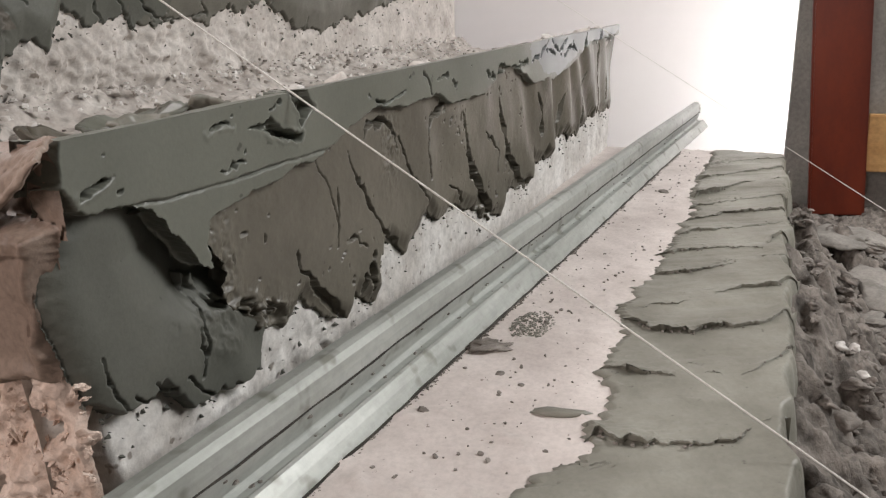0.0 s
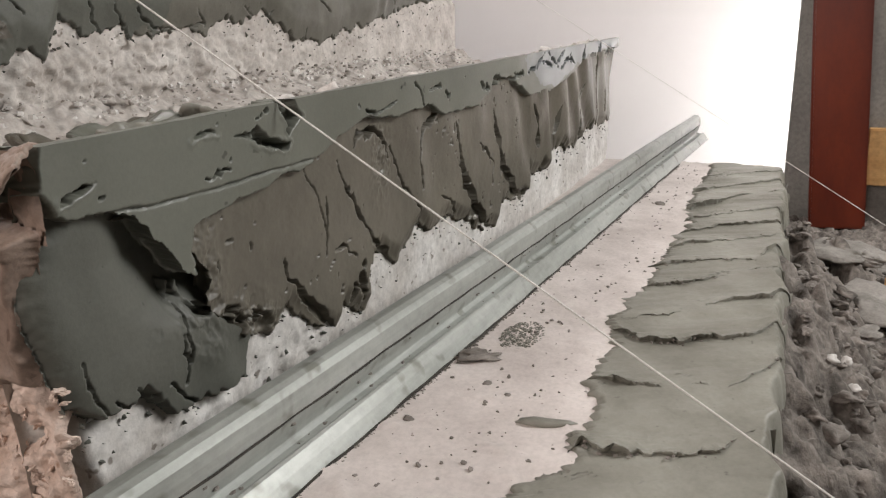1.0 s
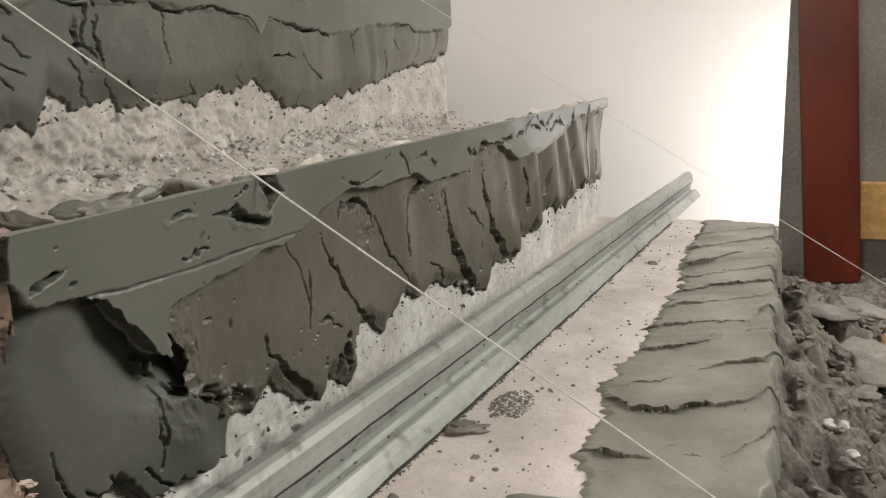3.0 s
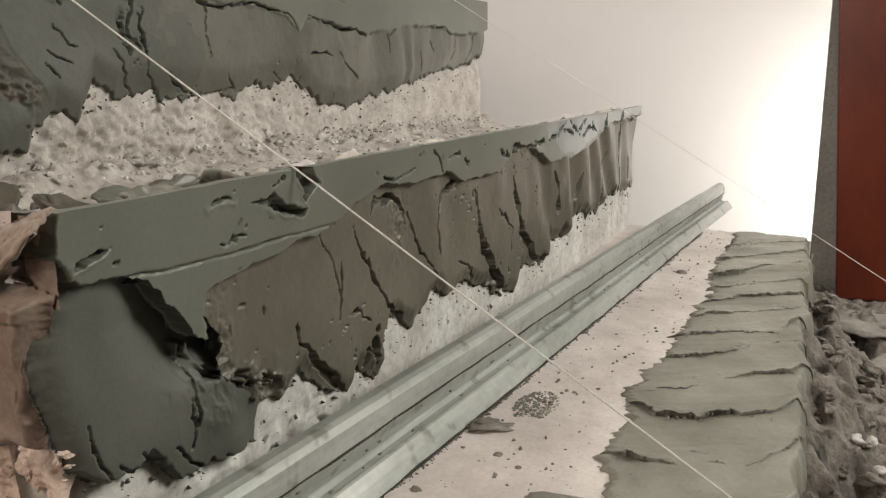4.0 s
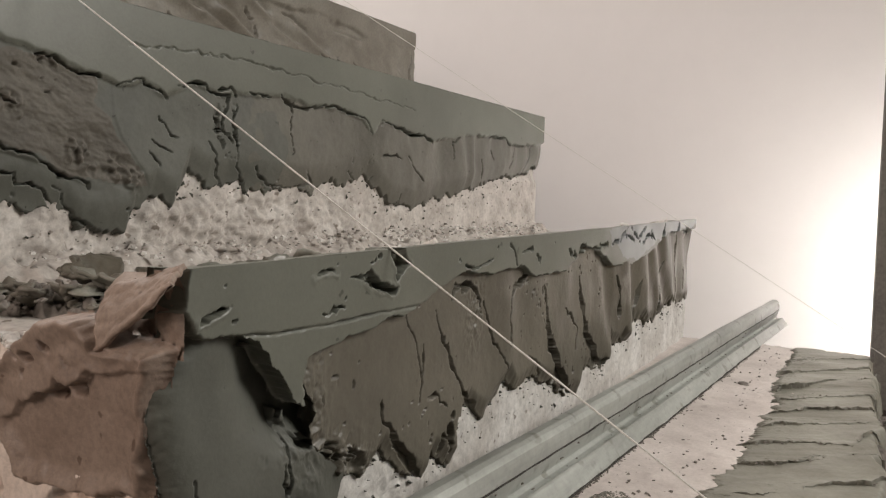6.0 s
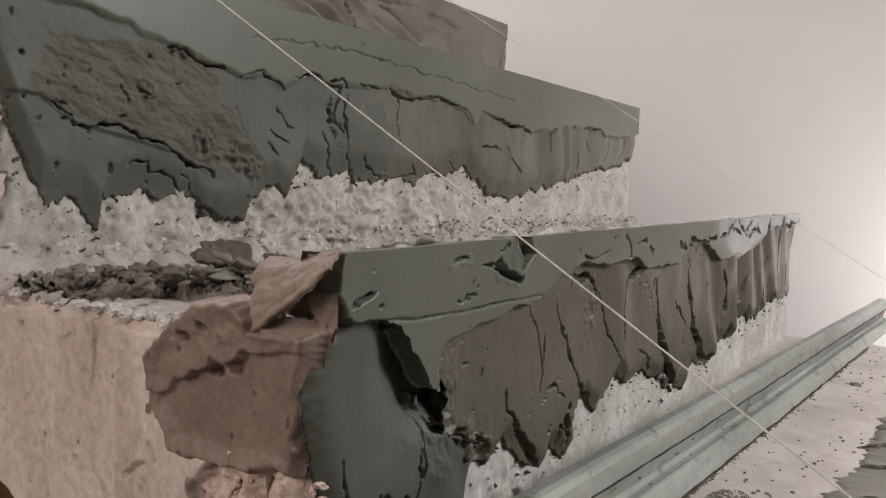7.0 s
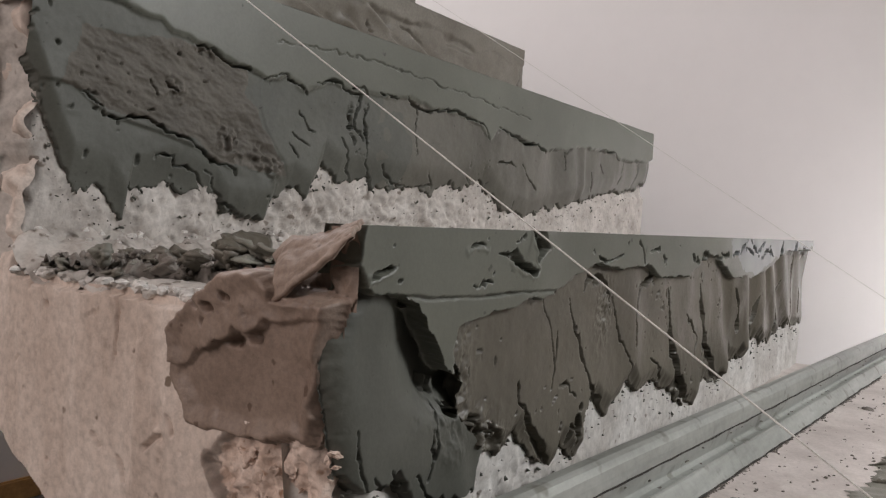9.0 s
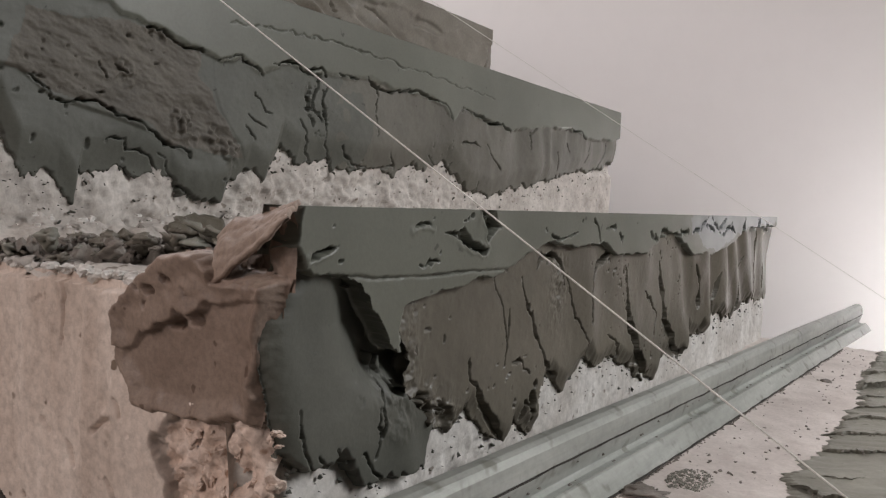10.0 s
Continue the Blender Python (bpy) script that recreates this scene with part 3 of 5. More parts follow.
sheet("mortar_band", lambda q: (X + 0.003 * under, COAT - q, Z + 0.0025 * under), flat, (band > -0.001) & (X > 0.0005), SMOOTH, stair, "smooth floated grey-green mortar", skip=sheen_zone > 0.0)
sheet("sheen_patch", lambda q: (X, COAT - q, Z), flat, (sheen_zone > 0.0) & (band > -0.001), SHEEN, stair, "glossy wet mortar with a pale blue reflection in its colour")


def lip(front, xs, k, thick=0.009):
    """The top of a riser's coat: a narrow ledge, worn on its back edge."""
    y0 = COAT + k * DEPTH
    q = np.linspace(0, 1, 7)
    A, Q = np.meshgrid(xs, q, indexing="ij")
    ends = y0 - front[:, None] + Q * (thick + 0.004 * fbm(A, A * 0 + k, 0.05, 3, 200 + k))
    top = NOSE[k] - 0.0004 * np.abs(fbm(A, Q, 0.02, 3, 204 + k)) - 0.02 * step(Q - 0.7, 0.3)
    sheet("mortar_lip", lambda h: (A, ends, h), top, np.ones_like(top, bool), SMOOTH, stair, "smooth mortar top edge")


lip(np.maximum(flat[xs > 0, -1], 0.002), xs[xs > 0], 0)

A, Q = np.meshgrid(np.arange(COAT - 0.0122, COAT + 0.0015, 0.0007), np.arange(0.136, 0.1695, 0.0007), indexing="ij")
end = 0.0022 + 0.0016 * fbm(A, Q, 0.01, 4, 197, 0.6) - 0.0015 * step(Q - 0.16, 0.01)
sheet("mortar_end", lambda q: (q, A, Q), end, np.ones_like(end, bool), BROWN, stair, "torn brownish end of the mortar")

# -- the second riser's mortar --
xs, zs = spaced(0.004, WIDTH, 0.0008, 0.0016), np.arange(0.140, 0.3301, 0.0008)
X, Z = np.meshgrid(xs, zs, indexing="ij")
EDGE_B = [(0, 0.26), (0.012, 0.235), (0.023, 0.207), (0.033, 0.186), (0.058, 0.179), (0.069, 0.164), (0.073, 0.182), (0.099, 0.19), (0.139, 0.18), (0.15, 0.165), (0.188, 0.165), (0.196, 0.183), (0.212, 0.191), (0.231, 0.181),
          (0.248, 0.214), (0.268, 0.202), (0.289, 0.206), (0.335, 0.202), (0.404, 0.202), (0.45, 0.208), (0.5, 0.215), (0.545, 0.187), (0.602, 0.179), (0.644, 0.195), (0.708, 0.196), (0.777, 0.213), (0.92, 0.232), (1.01, 0.25)]
low = fringe(X, EDGE_B, 210, 0.008)
cover = Z - low + 0.004 * fbm(X, Z * 0.5, 0.010, 4, 214, 0.65) + 0.0018 * fbm(X, Z, 0.005, 2, 218)
BAND_B = [(0, 0.3), (0.06, 0.297), (0.11, 0.287), (0.16, 0.276), (0.178, 0.272), (0.198, 0.279), (0.22, 0.27), (0.244, 0.283), (0.285, 0.277), (0.31, 0.282), (0.352, 0.286), (0.389, 0.28), (0.437, 0.284), (0.485, 0.278), (0.503, 0.263),
          (0.52, 0.279), (0.564, 0.272), (0.634, 0.264), (0.703, 0.276), (0.8, 0.283), (0.851, 0.283), (0.874, 0.274), (1.01, 0.285)]
band = inside(X + 0.0025 * fbm(X, Z, 0.014, 4, 221), Z + 0.0025 * fbm(X, Z, 0.014, 4, 220), BAND_B + [(1.05, 0.29), (1.05, 0.4), (-0.05, 0.4), (-0.05, 0.296)])
mid = step(X - 0.3, 0.1)
coat = 0.0098 + 0.0011 * np.sin((X + 0.2 * Z) / 0.019 + 3 * fbm(X, Z * 0.3, 0.1, 2, 224)) * mid + 0.0009 * fbm(X, Z, 0.05, 2, 226) + 0.00014 * fbm(X, Z, 0.006, 2, 228)
coat += step(X - 0.42, 0.15) * (0.0032 * fbm(X + 0.1 * Z, Z * 0.4, 0.05, 3, 230) + 0.0016 * np.sin((X + 0.3 * Z) / 0.016 + 4 * fbm(X, Z * 0.4, 0.1, 2, 231)))
# a rough scraped field near the open end, standing proud of the smooth stretch below its fold
FIELD = [(0.02, 0.241), (0.028, 0.262), (0.034, 0.281), (0.064, 0.28), (0.1, 0.285), (0.135, 0.285), (0.164, 0.276), (0.159, 0.258), (0.174, 0.25), (0.181, 0.234), (0.198, 0.214), (0.208, 0.199), (0.166, 0.203), (0.139, 0.207), (0.113, 0.221), (0.092, 0.222), (0.072, 0.229), (0.051, 0.23), (0.036, 0.241)]
field = inside(X + 0.003 * fbm(X, Z, 0.02, 4, 234, 0.65), Z + 0.0025 * fbm(X, Z, 0.016, 4, 237, 0.65), FIELD)
scrape = fbm(X * 0.5 + 0.25 * Z, Z + 0.15 * X, 0.016, 5, 240, 0.66)
coat += step(field, 0.005) * (0.0004 + 0.0019 * scrape + 0.0006 * np.clip(flaky(X, Z, 0.02, 241, 4), -0.5, 1))
coat -= 0.0018 * step(below(X, [(0.03, 0.245), (0.052, 0.23), (0.09, 0.223), (0.125, 0.215), (0.16, 0.2)]) - Z, 0.003) * step(0.165 - X, 0.03)
for cx, cz, rx, rz in ((0.148, 0.222, 0.012, 0.011), (0.182, 0.21, 0.018, 0.010), (0.122, 0.281, 0.010, 0.004), (0.1, 0.25, 0.008, 0.008)):
    spot = np.exp(-((X - cx) / rx) ** 4 - ((Z - cz + 0.4 * (X - cx)) / rz) ** 4)
    coat += spot * 0.0034 * (np.clip(fbm(X, Z, 0.0042, 2, 243), -0.3, 1) - 0.15)
# one stroke laid over the field
coat += 0.0005 * step(X - below(Z, [(0.2, 0.207), (0.214, 0.198), (0.234, 0.181), (0.25, 0.174), (0.276, 0.172), (0.3, 0.18)]), 0.0012) * step(0.3 - X, 0.1)
pock = step(fbm(X, Z, 0.005, 2, 245) - 0.8 - 0.8 * (0.4 - fbm(X, Z, 0.06, 2, 246)).clip(0, 1), 0.2)
coat = np.maximum(coat, 0.0006) * (1 - 0.35 * pock * (1 - step(X - 0.4, 0.2)))
smear = step(band + 0.003, 0.006)
coat = (coat * (1 - smear) + 0.0123 * smear) * (0.3 + 0.7 * step(Z - below(X, EDGE_B) + 0.004, 0.03)) * (0.5 + 0.5 * step(cover, 0.0015))
FOLDS_B = [([(0.036, 0.241), (0.047, 0.235), (0.052, 0.228), (0.078, 0.229), (0.094, 0.221), (0.113, 0.22), (0.134, 0.209), (0.156, 0.199)], 0.0006, 0.0018, 0.9),
           ([(0.086, 0.207), (0.102, 0.207), (0.103, 0.199), (0.117, 0.2), (0.132, 0.184), (0.144, 0.184), (0.162, 0.166)], 0.001, 0.0022, 0.95),
           ([(0.128, 0.201), (0.137, 0.191), (0.15, 0.176)], 0.0008, 0.0016, 0.9), ([(0.115, 0.283), (0.135, 0.28), (0.147, 0.277), (0.161, 0.275)], 0.0008, 0.0022, 0.85),
           ([(0.093, 0.256), (0.101, 0.25)], 0.0026, 0.002, 0.8), ([(0.079, 0.253), (0.088, 0.245)], 0.001, 0.001, 0.7), ([(0.071, 0.185), (0.076, 0.178)], 0.001, 0.0014, 0.8)]
TEARS_B = [([(0.213, 0.253), (0.219, 0.248), (0.234, 0.239)], 0.0008, 0.001, 0.8), ([(0.209, 0.238), (0.216, 0.233), (0.226, 0.227)], 0.0009, 0.001, 0.8), ([(0.205, 0.227), (0.214, 0.218)], 0.0014, 0.0022, 0.75),
           ([(0.274, 0.282), (0.285, 0.285), (0.294, 0.278)], 0.002, 0.0025, 0.85), ([(0.285, 0.277), (0.284, 0.265), (0.282, 0.25), (0.29, 0.238)], 0.002, 0.003, 0.9), ([(0.272, 0.259), (0.279, 0.248)], 0.0026, 0.0026, 0.85),
           ([(0.296, 0.271), (0.293, 0.249), (0.297, 0.235)], 0.001, 0.0026, 0.85), ([(0.268, 0.239), (0.272, 0.225), (0.285, 0.202)], 0.0009, 0.002, 0.9), ([(0.297, 0.235), (0.3, 0.221), (0.31, 0.206)], 0.001, 0.002, 0.9)]
SEAMS_B = [([(0.322, 0.225), (0.326, 0.215), (0.34, 0.203), (0.403, 0.205)], 0.0012, 0.0022, 0.85), ([(0.37, 0.28), (0.368, 0.255), (0.37, 0.234)], 0.0014, 0.0008, 0.7), ([(0.393, 0.22), (0.403, 0.204)], 0.001, 0.002, 0.8),
           ([(0.465, 0.222), (0.479, 0.211), (0.496, 0.202)], 0.0012, 0.0024, 0.85), ([(0.51, 0.219), (0.503, 0.204)], 0.0012, 0.002, 0.8), ([(0.523, 0.239), (0.553, 0.245), (0.567, 0.238)], 0.002, 0.0014, 0.7),
           ([(0.579, 0.244), (0.594, 0.228), (0.616, 0.215)], 0.0012, 0.002, 0.75), ([(0.569, 0.2), (0.571, 0.184)], 0.002, 0.003, 0.8), ([(0.703, 0.276), (0.685, 0.266), (0.689, 0.249)], 0.003, 0.005, 0.75)]
ENDS_B = [([(0.813, 0.263), (0.824, 0.252)], 0.003, 0.003, 0.7), ([(0.895, 0.274), (0.884, 0.239)], 0.002, 0.003, 0.7), ([(0.965, 0.276), (0.956, 0.257), (0.94, 0.234)], 0.003, 0.005, 0.6), ([(0.78, 0.25), (0.785, 0.222)], 0.0015, 0.003, 0.6)]
EDGES_B = [([(0.176, 0.273), (0.188, 0.275), (0.198, 0.279), (0.202, 0.276), (0.214, 0.275), (0.222, 0.268)], 0.0008, 0.0026, 0.85), ([(0.231, 0.279), (0.244, 0.283), (0.257, 0.281), (0.285, 0.277)], 0.0016, 0.0024, 0.9),
           ([(0.31, 0.282), (0.326, 0.284), (0.34, 0.282)], 0.0012, 0.0012, 0.8), ([(0.352, 0.286), (0.359, 0.281), (0.389, 0.28), (0.437, 0.284), (0.463, 0.279), (0.485, 0.278), (0.503, 0.262)], 0.0014, 0.003, 0.9),
           ([(0.52, 0.279), (0.538, 0.275), (0.564, 0.272), (0.598, 0.269), (0.634, 0.264)], 0.002, 0.004, 0.85), ([(0.801, 0.282), (0.851, 0.283), (0.874, 0.274)], 0.0014, 0.003, 0.7)]
HAIR = [([(0.188, 0.302), (0.243, 0.307), (0.284, 0.31), (0.329, 0.307), (0.388, 0.306), (0.436, 0.303), (0.501, 0.301), (0.588, 0.298)], 0.0008, 0.0008, 0.2)]
main = coat
for q, cracks in enumerate((FOLDS_B, TEARS_B, SEAMS_B, ENDS_B, EDGES_B)):
    cracks = [(pts, a * 0.75, b * 0.75, 0.97) for pts, a, b, deep in cracks]
    main = dents(main, X, Z, cracks, [], 250, False, 0.003 * step(Z - 0.232, 0.01) * step(X - 0.06, 0.02))
main = dents(main, X, Z, HAIR, [], 258, False)
crush = np.exp(-((X - 0.285) / 0.012) ** 4 - ((Z - 0.248) / 0.018) ** 4)
main = main * (1 - 0.75 * crush * step(flaky(X, Z, 0.007, 262, 3) - 0.1, 0.1))
main = np.where(cover > 0, np.maximum(main, 0.0002 - 0.003 * step(Z - 0.232, 0.01)), -0.003)
brown = X - 0.31 - 0.05 * fbm(X, Z, 0.06, 4, 264, 0.6) - 0.15 * np.clip(0.22 - Z, 0, 1)
there = cover > -0.001
sheet("mortar_coat", lambda q: (X, COAT + DEPTH - q, Z), main, there & (band < 0.0015) & (field < 0.003) & (brown < 0.002), WET, stair, "dark trowelled mortar with folds and tears", skip=(band > 0.0035) | (field > 0.005) | (brown > 0.006))
sheet("mortar_coat", lambda q: (X, COAT + DEPTH - q + 0.0001, Z), main, there & (band < 0.0015) & (brown > 0.0), MIDCOAT, stair, "brownish trowelled mortar with vertical tongues", skip=(band > 0.0035) | (brown < -0.004))
sheet("scraped_mortar", lambda q: (X, COAT + DEPTH - q - 0.0001, Z), main, (field > 0.002) & there & (band < 0.001), SCRAPED, stair, "brownish scraped mortar")
sheet("mortar_band", lambda q: (X, COAT + DEPTH - q - 0.00015, Z), main, (band > 0.0) & there, SMOOTH, stair, "smooth floated grey-green mortar")
lip(main[:, -1], xs, 1)

# -- the upper risers' mortar --
for k in (2, 3):
    xs, zs = spaced(0.004, WIDTH, 0.002, 0.002), np.arange(BARE[k] + 0.02, NOSE[k] + 0.0001, 0.0014)
    X, Z = np.meshgrid(xs, zs, indexing="ij")
    band = Z - (NOSE[k] - 0.03) + 0.012 * fbm(X, Z, 0.06, 4, 270 + k)
    cover = Z - (BARE[k] + 0.05) + 0.015 * fbm(X, Z, 0.05, 4, 274 + k)
    lean = X + 0.9 * Z
    coat = 0.009 + 0.0034 * fbm(lean, Z - 0.5 * X, 0.06, 3, 277 + k) + 0.0022 * step(band, 0.008)
    n = NOSE[k]
    for ax, az, bx, bz, w in ((0.44, 0.05, 0.5, 0.066, 0.012), (0.508, 0.066, 0.55, 0.084, 0.010), (0.543, 0.055, 0.59, 0.08, 0.011), (0.586, 0.031, 0.62, 0.046, 0.010), (0.64, 0.062, 0.68, 0.076, 0.010), (0.69, 0.052, 0.75, 0.078, 0.012), (0.78, 0.039, 0.83, 0.042, 0.012), (0.3, 0.05, 0.38, 0.08, 0.014), (0.2, 0.04, 0.29, 0.075, 0.014)):
        # slanting strokes, each raised above the one below it
        d, _ = near(X, Z, [(ax, n - az), (bx, n - bz)])
        side = (X - ax) * (az - bz) - (n - az - Z) * (bx - ax) * -1.0
        coat += 0.0055 * np.exp(-(d / w) ** 2) * np.tanh(side / (0.003 * (bx - ax)))
    coat = dents(coat, X, Z, [([(0.58, n - 0.047), (0.586, n - 0.061), (0.598, n - 0.061), (0.604, n - 0.083)], 0.002, 0.0025, 0.85), ([(0.651, n - 0.036), (0.67, n - 0.042), (0.696, n - 0.047), (0.712, n - 0.054)], 0.002, 0.0025, 0.85),
                             ([(0.447, n - 0.079), (0.452, n - 0.089)], 0.002, 0.003, 0.8), ([(0.56, n - 0.088), (0.578, n - 0.09)], 0.004, 0.002, 0.8)], [], 280 + k, False)
    coat = dents(coat, X, Z, [([(0.735 + q, n - 0.081), (0.744 + q, n - 0.089)], 0.002, 0.003, 0.8) for q in (0.0, 0.018, 0.045, 0.088)] + [([(0.999, n - 0.037), (0.991, n - 0.068), (0.996, n - 0.082)], 0.004, 0.008, 0.8)], [], 284 + k, False)
    coat = coat * (1 - step(band, 0.01)) + 0.0126 * step(band, 0.01)
    coat = np.where(cover > 0, coat, -0.003)
    sheet("mortar_coat", lambda q: (X, COAT + k * DEPTH - q, Z), coat, cover > -0.002, EARTH, stair, "brownish trowelled mortar below a floated band")
    lip(coat[:, -1], xs, k)

# -- the open side of the stair --
ys, zs = np.concatenate([np.arange(-0.236, -0.01, 0.002), np.arange(-0.01, 0.27, 0.001), np.arange(0.27, 0.98, 0.003)]), np.concatenate([np.arange(-0.27, -0.03, 0.003), np.arange(-0.03, 0.14, 0.001), np.arange(0.14, 0.6, 0.002)])
Y, Z = np.meshgrid(ys, zs, indexing="ij")
ahead = Y
crest = np.where(ahead < COAT, 0.0, np.where(ahead < COAT + DEPTH, BARE[1], np.where(ahead < COAT + 2 * DEPTH, BARE[2], np.where(ahead < COAT + 3 * DEPTH, BARE[3], BARE[4]))))
crest = crest - 0.003 + 0.003 * fbm(Y, Y * 0, 0.04, 4, 300)
body = np.minimum(crest - Z, np.maximum(Z - soffit(Y) + 0.004 * fbm(Y, Z, 0.05, 3, 303), np.where(Y < -0.115, 1.0, -1.0)))
h = 0.0015 + 0.0016 * fbm(Y, Z * 0.4, 0.06, 4, 306) + 0.0005 * fbm(Y, Z, 0.012, 3, 309)
h -= np.clip(fbm(Y, Z, 0.007, 3, 312, 0.65) - 0.95, 0, 1) * 0.02
h += 0.0012 * np.clip(flaky(Y, Z * 0.4, 0.03, 311, 3), -0.4, 0.7)
h += 0.0018 * step(0.128 - Y + 0.001 * fbm(Y, Z, 0.02, 3, 313), 0.002) * step(Z - 0.03, 0.03)   # a seam in the render
for crack, w in (([(0.146, 0.128), (0.1455, 0.112), (0.147, 0.098)], 0.0011), ([(0.118, 0.059), (0.112, 0.062), (0.104, 0.067)], 0.0026), ([(0.165, 0.056), (0.158, 0.052)], 0.002), ([(0.143, 0.047), (0.135, 0.041)], 0.0022), ([(0.108, 0.037), (0.103, 0.03)], 0.002), ([(0.1, 0.078), (0.098, 0.07)], 0.0018)):
    d, _ = near(Y + 0.002 * fbm(Y, Z, 0.01, 3, 301), Z + 0.002 * fbm(Y, Z, 0.01, 3, 302), crack)
    h -= 0.004 * (1 - step(d - 0.4 * w, 0.0009))
h += 0.0022 * np.exp(-((Y - 0.106) / 0.008) ** 2) * step(0.1 - Z, 0.02) * step(Z - 0.05, 0.02) * ridged(Y, Z * 0.3, 0.006, 305, 3)
# broken away at the foot of the first step, showing the aggregate
broken = inside(Y + 0.006 * fbm(Y, Z, 0.02, 4, 315), Z + 0.006 * fbm(Y, Z, 0.02, 4, 318), [(-0.05, 0.088), (0.03, 0.084), (0.066, 0.077), (0.075, 0.06), (0.062, 0.04), (0.055, -0.01), (-0.05, -0.03)])
h += step(broken, 0.004) * (-0.0045 + (0.0055 * flaky(Y, Z, 0.019, 321, 4) + 0.003 * flaky(Y, Z, 0.007, 322, 3)) * (0.35 + 0.65 * step(Y - 0.008, 0.012)))
# the ragged corner of the second step
rough2 = np.exp(-((Y - COAT - DEPTH - 0.008) / 0.03) ** 2) * step(Z - 0.13, 0.03)
h += rough2 * (-0.008 + 0.008 * fbm(Y, Z, 0.02, 4, 324, 0.6))
h = np.where(crest - Z < 0.004, h - 0.004, h)
bitten = step(0.019 - Y + 0.004 * fbm(Y, Z, 0.016, 4, 327, 0.6) + below(Z, [(0.05, -0.008), (0.09, 0.0), (0.14, -0.003)]), 0.016) * step(Z - 0.045, 0.02) * (Y > -0.02)
h -= 0.016 * bitten
h -= 0.005 * step(inside(Y, Z, [(0.094, 0.12), (0.094, 0.1), (0.085, 0.082), (0.03, 0.086), (0.012, 0.1), (-0.004, 0.13), (0.06, 0.15)]), 0.004)
cut = broken > 0.003
sheet("side_face", lambda q: (-q, Y, Z), h, (body > 0) & ~cut, SIDE, stair, "stained beige cement render")
sheet("broken_concrete", lambda q: (-q, Y, Z), h, (body > 0) & (broken > 0), RUBBLE, stair, "crumbling orange-beige aggregate")

# mortar pressed round the corner of the first step, with a torn slab and flap on top
ys, zs = np.arange(-0.004, 0.104, 0.0009), np.arange(0.068, 0.162, 0.0009)
Y, Z = np.meshgrid(ys, zs, indexing="ij")
jy, jz = Y + 0.002 * fbm(Y, Z, 0.012, 4, 330), Z + 0.002 * fbm(Y, Z, 0.012, 4, 333)
pad = inside(jy, jz, [(0.096, 0.12), (0.096, 0.099), (0.088, 0.084), (0.086, 0.076), (0.062, 0.077), (0.03, 0.079), (0.012, 0.082), (0.006, 0.092), (0.005, 0.108), (0.002, 0.125), (-0.003, 0.142), (0.02, 0.143), (0.034, 0.15), (0.057, 0.147), (0.08, 0.134)])
slab = inside(jy + 0.001 * fbm(Y, Z, 0.005, 2, 331), jz + 0.001 * fbm(Y, Z, 0.005, 2, 332), [(0.096, 0.118), (0.091, 0.127), (0.081, 0.135), (0.066, 0.14), (0.06, 0.147), (0.053, 0.153), (0.03, 0.156), (0.027, 0.145), (0.03, 0.1385), (0.013, 0.138), (-0.001, 0.139),
                      (0.002, 0.131), (0.018, 0.1305), (0.034, 0.1295), (0.037, 0.125), (0.043, 0.1235), (0.0485, 0.1248), (0.052, 0.1205), (0.06, 0.117), (0.074, 0.112), (0.088, 0.105), (0.096, 0.104)])
h = 0.0012 + 0.0040 * np.clip((Z - 0.085) / 0.035, 0, 1) + 0.0034 * (1 - step(pad - 0.001, 0.010)) * step(pad, 0.002) + 0.0005 * fbm(Y, Z, 0.03, 3, 336) + 0.00012 * fbm(Y, Z, 0.006, 2, 337)
h += 0.0016 * np.exp(-((Y - 0.012) / 0.007) ** 2) * fbm(Y, Z, 0.014, 3, 339)
h += 0.0046 * step(slab, 0.0008) * (1 + 0.3 * fbm(Y, Z, 0.016, 4, 338, 0.6)) * (0.45 + 0.55 * step(0.097 - Y, 0.03)) * (0.5 + 0.5 * step(Y - 0.012, 0.03))
for py, pz, ry in ((0.0535, 0.119, 0.005), (0.042, 0.1215, 0.0045)):
    h -= 0.005 * np.exp(-((Y - py) / ry) ** 4 - ((Z - pz) / 0.0022) ** 4) * (1 - step(slab, 0.0008))
h = dents(h, Y, Z, [([(0.056, 0.14), (0.053, 0.136)], 0.0016, 0.0016, 0.7), ([(0.046, 0.135), (0.043, 0.13)], 0.0018, 0.0012, 0.7)], [(0.075, 0.133, 0.003, 0.0012, 40), (0.066, 0.134, 0.003, 0.0018, 20), (0.069, 0.127, 0.0012, 0.0022, 0)], 340, False)
h = h * np.where(Y < 0.035, step(pad, 0.004), 1.0)
h = np.where(pad > 0, h, -0.003)
sheet("corner_mortar", lambda q: (-0.0022 - q, Y, Z), h, pad > -0.0006, BROWN, stair, "brownish smoothed mortar pad")
# the torn core of the corner, between the pad and the dished patch
U, V = np.meshgrid(np.linspace(0, 1, 46), np.linspace(0, 1, 90), indexing="ij")
an = U * math.pi / 2
cz = 0.082 + 0.082 * V
cave = 0.009 * step(cz - 0.1395, 0.004) * step(0.168 - cz, 0.004)
puff = 0.0022 * fbm(U * 0.04, cz, 0.012, 4, 344, 0.65) + 0.0012 * fbm(U * 0.04, cz, 0.03, 2, 347)
cx = 0.0225 - (0.0235 + puff - cave) * np.cos(an) ** 0.7
cy = 0.0285 - (0.0245 + puff - 0.5 * cave) * np.sin(an) ** 0.7
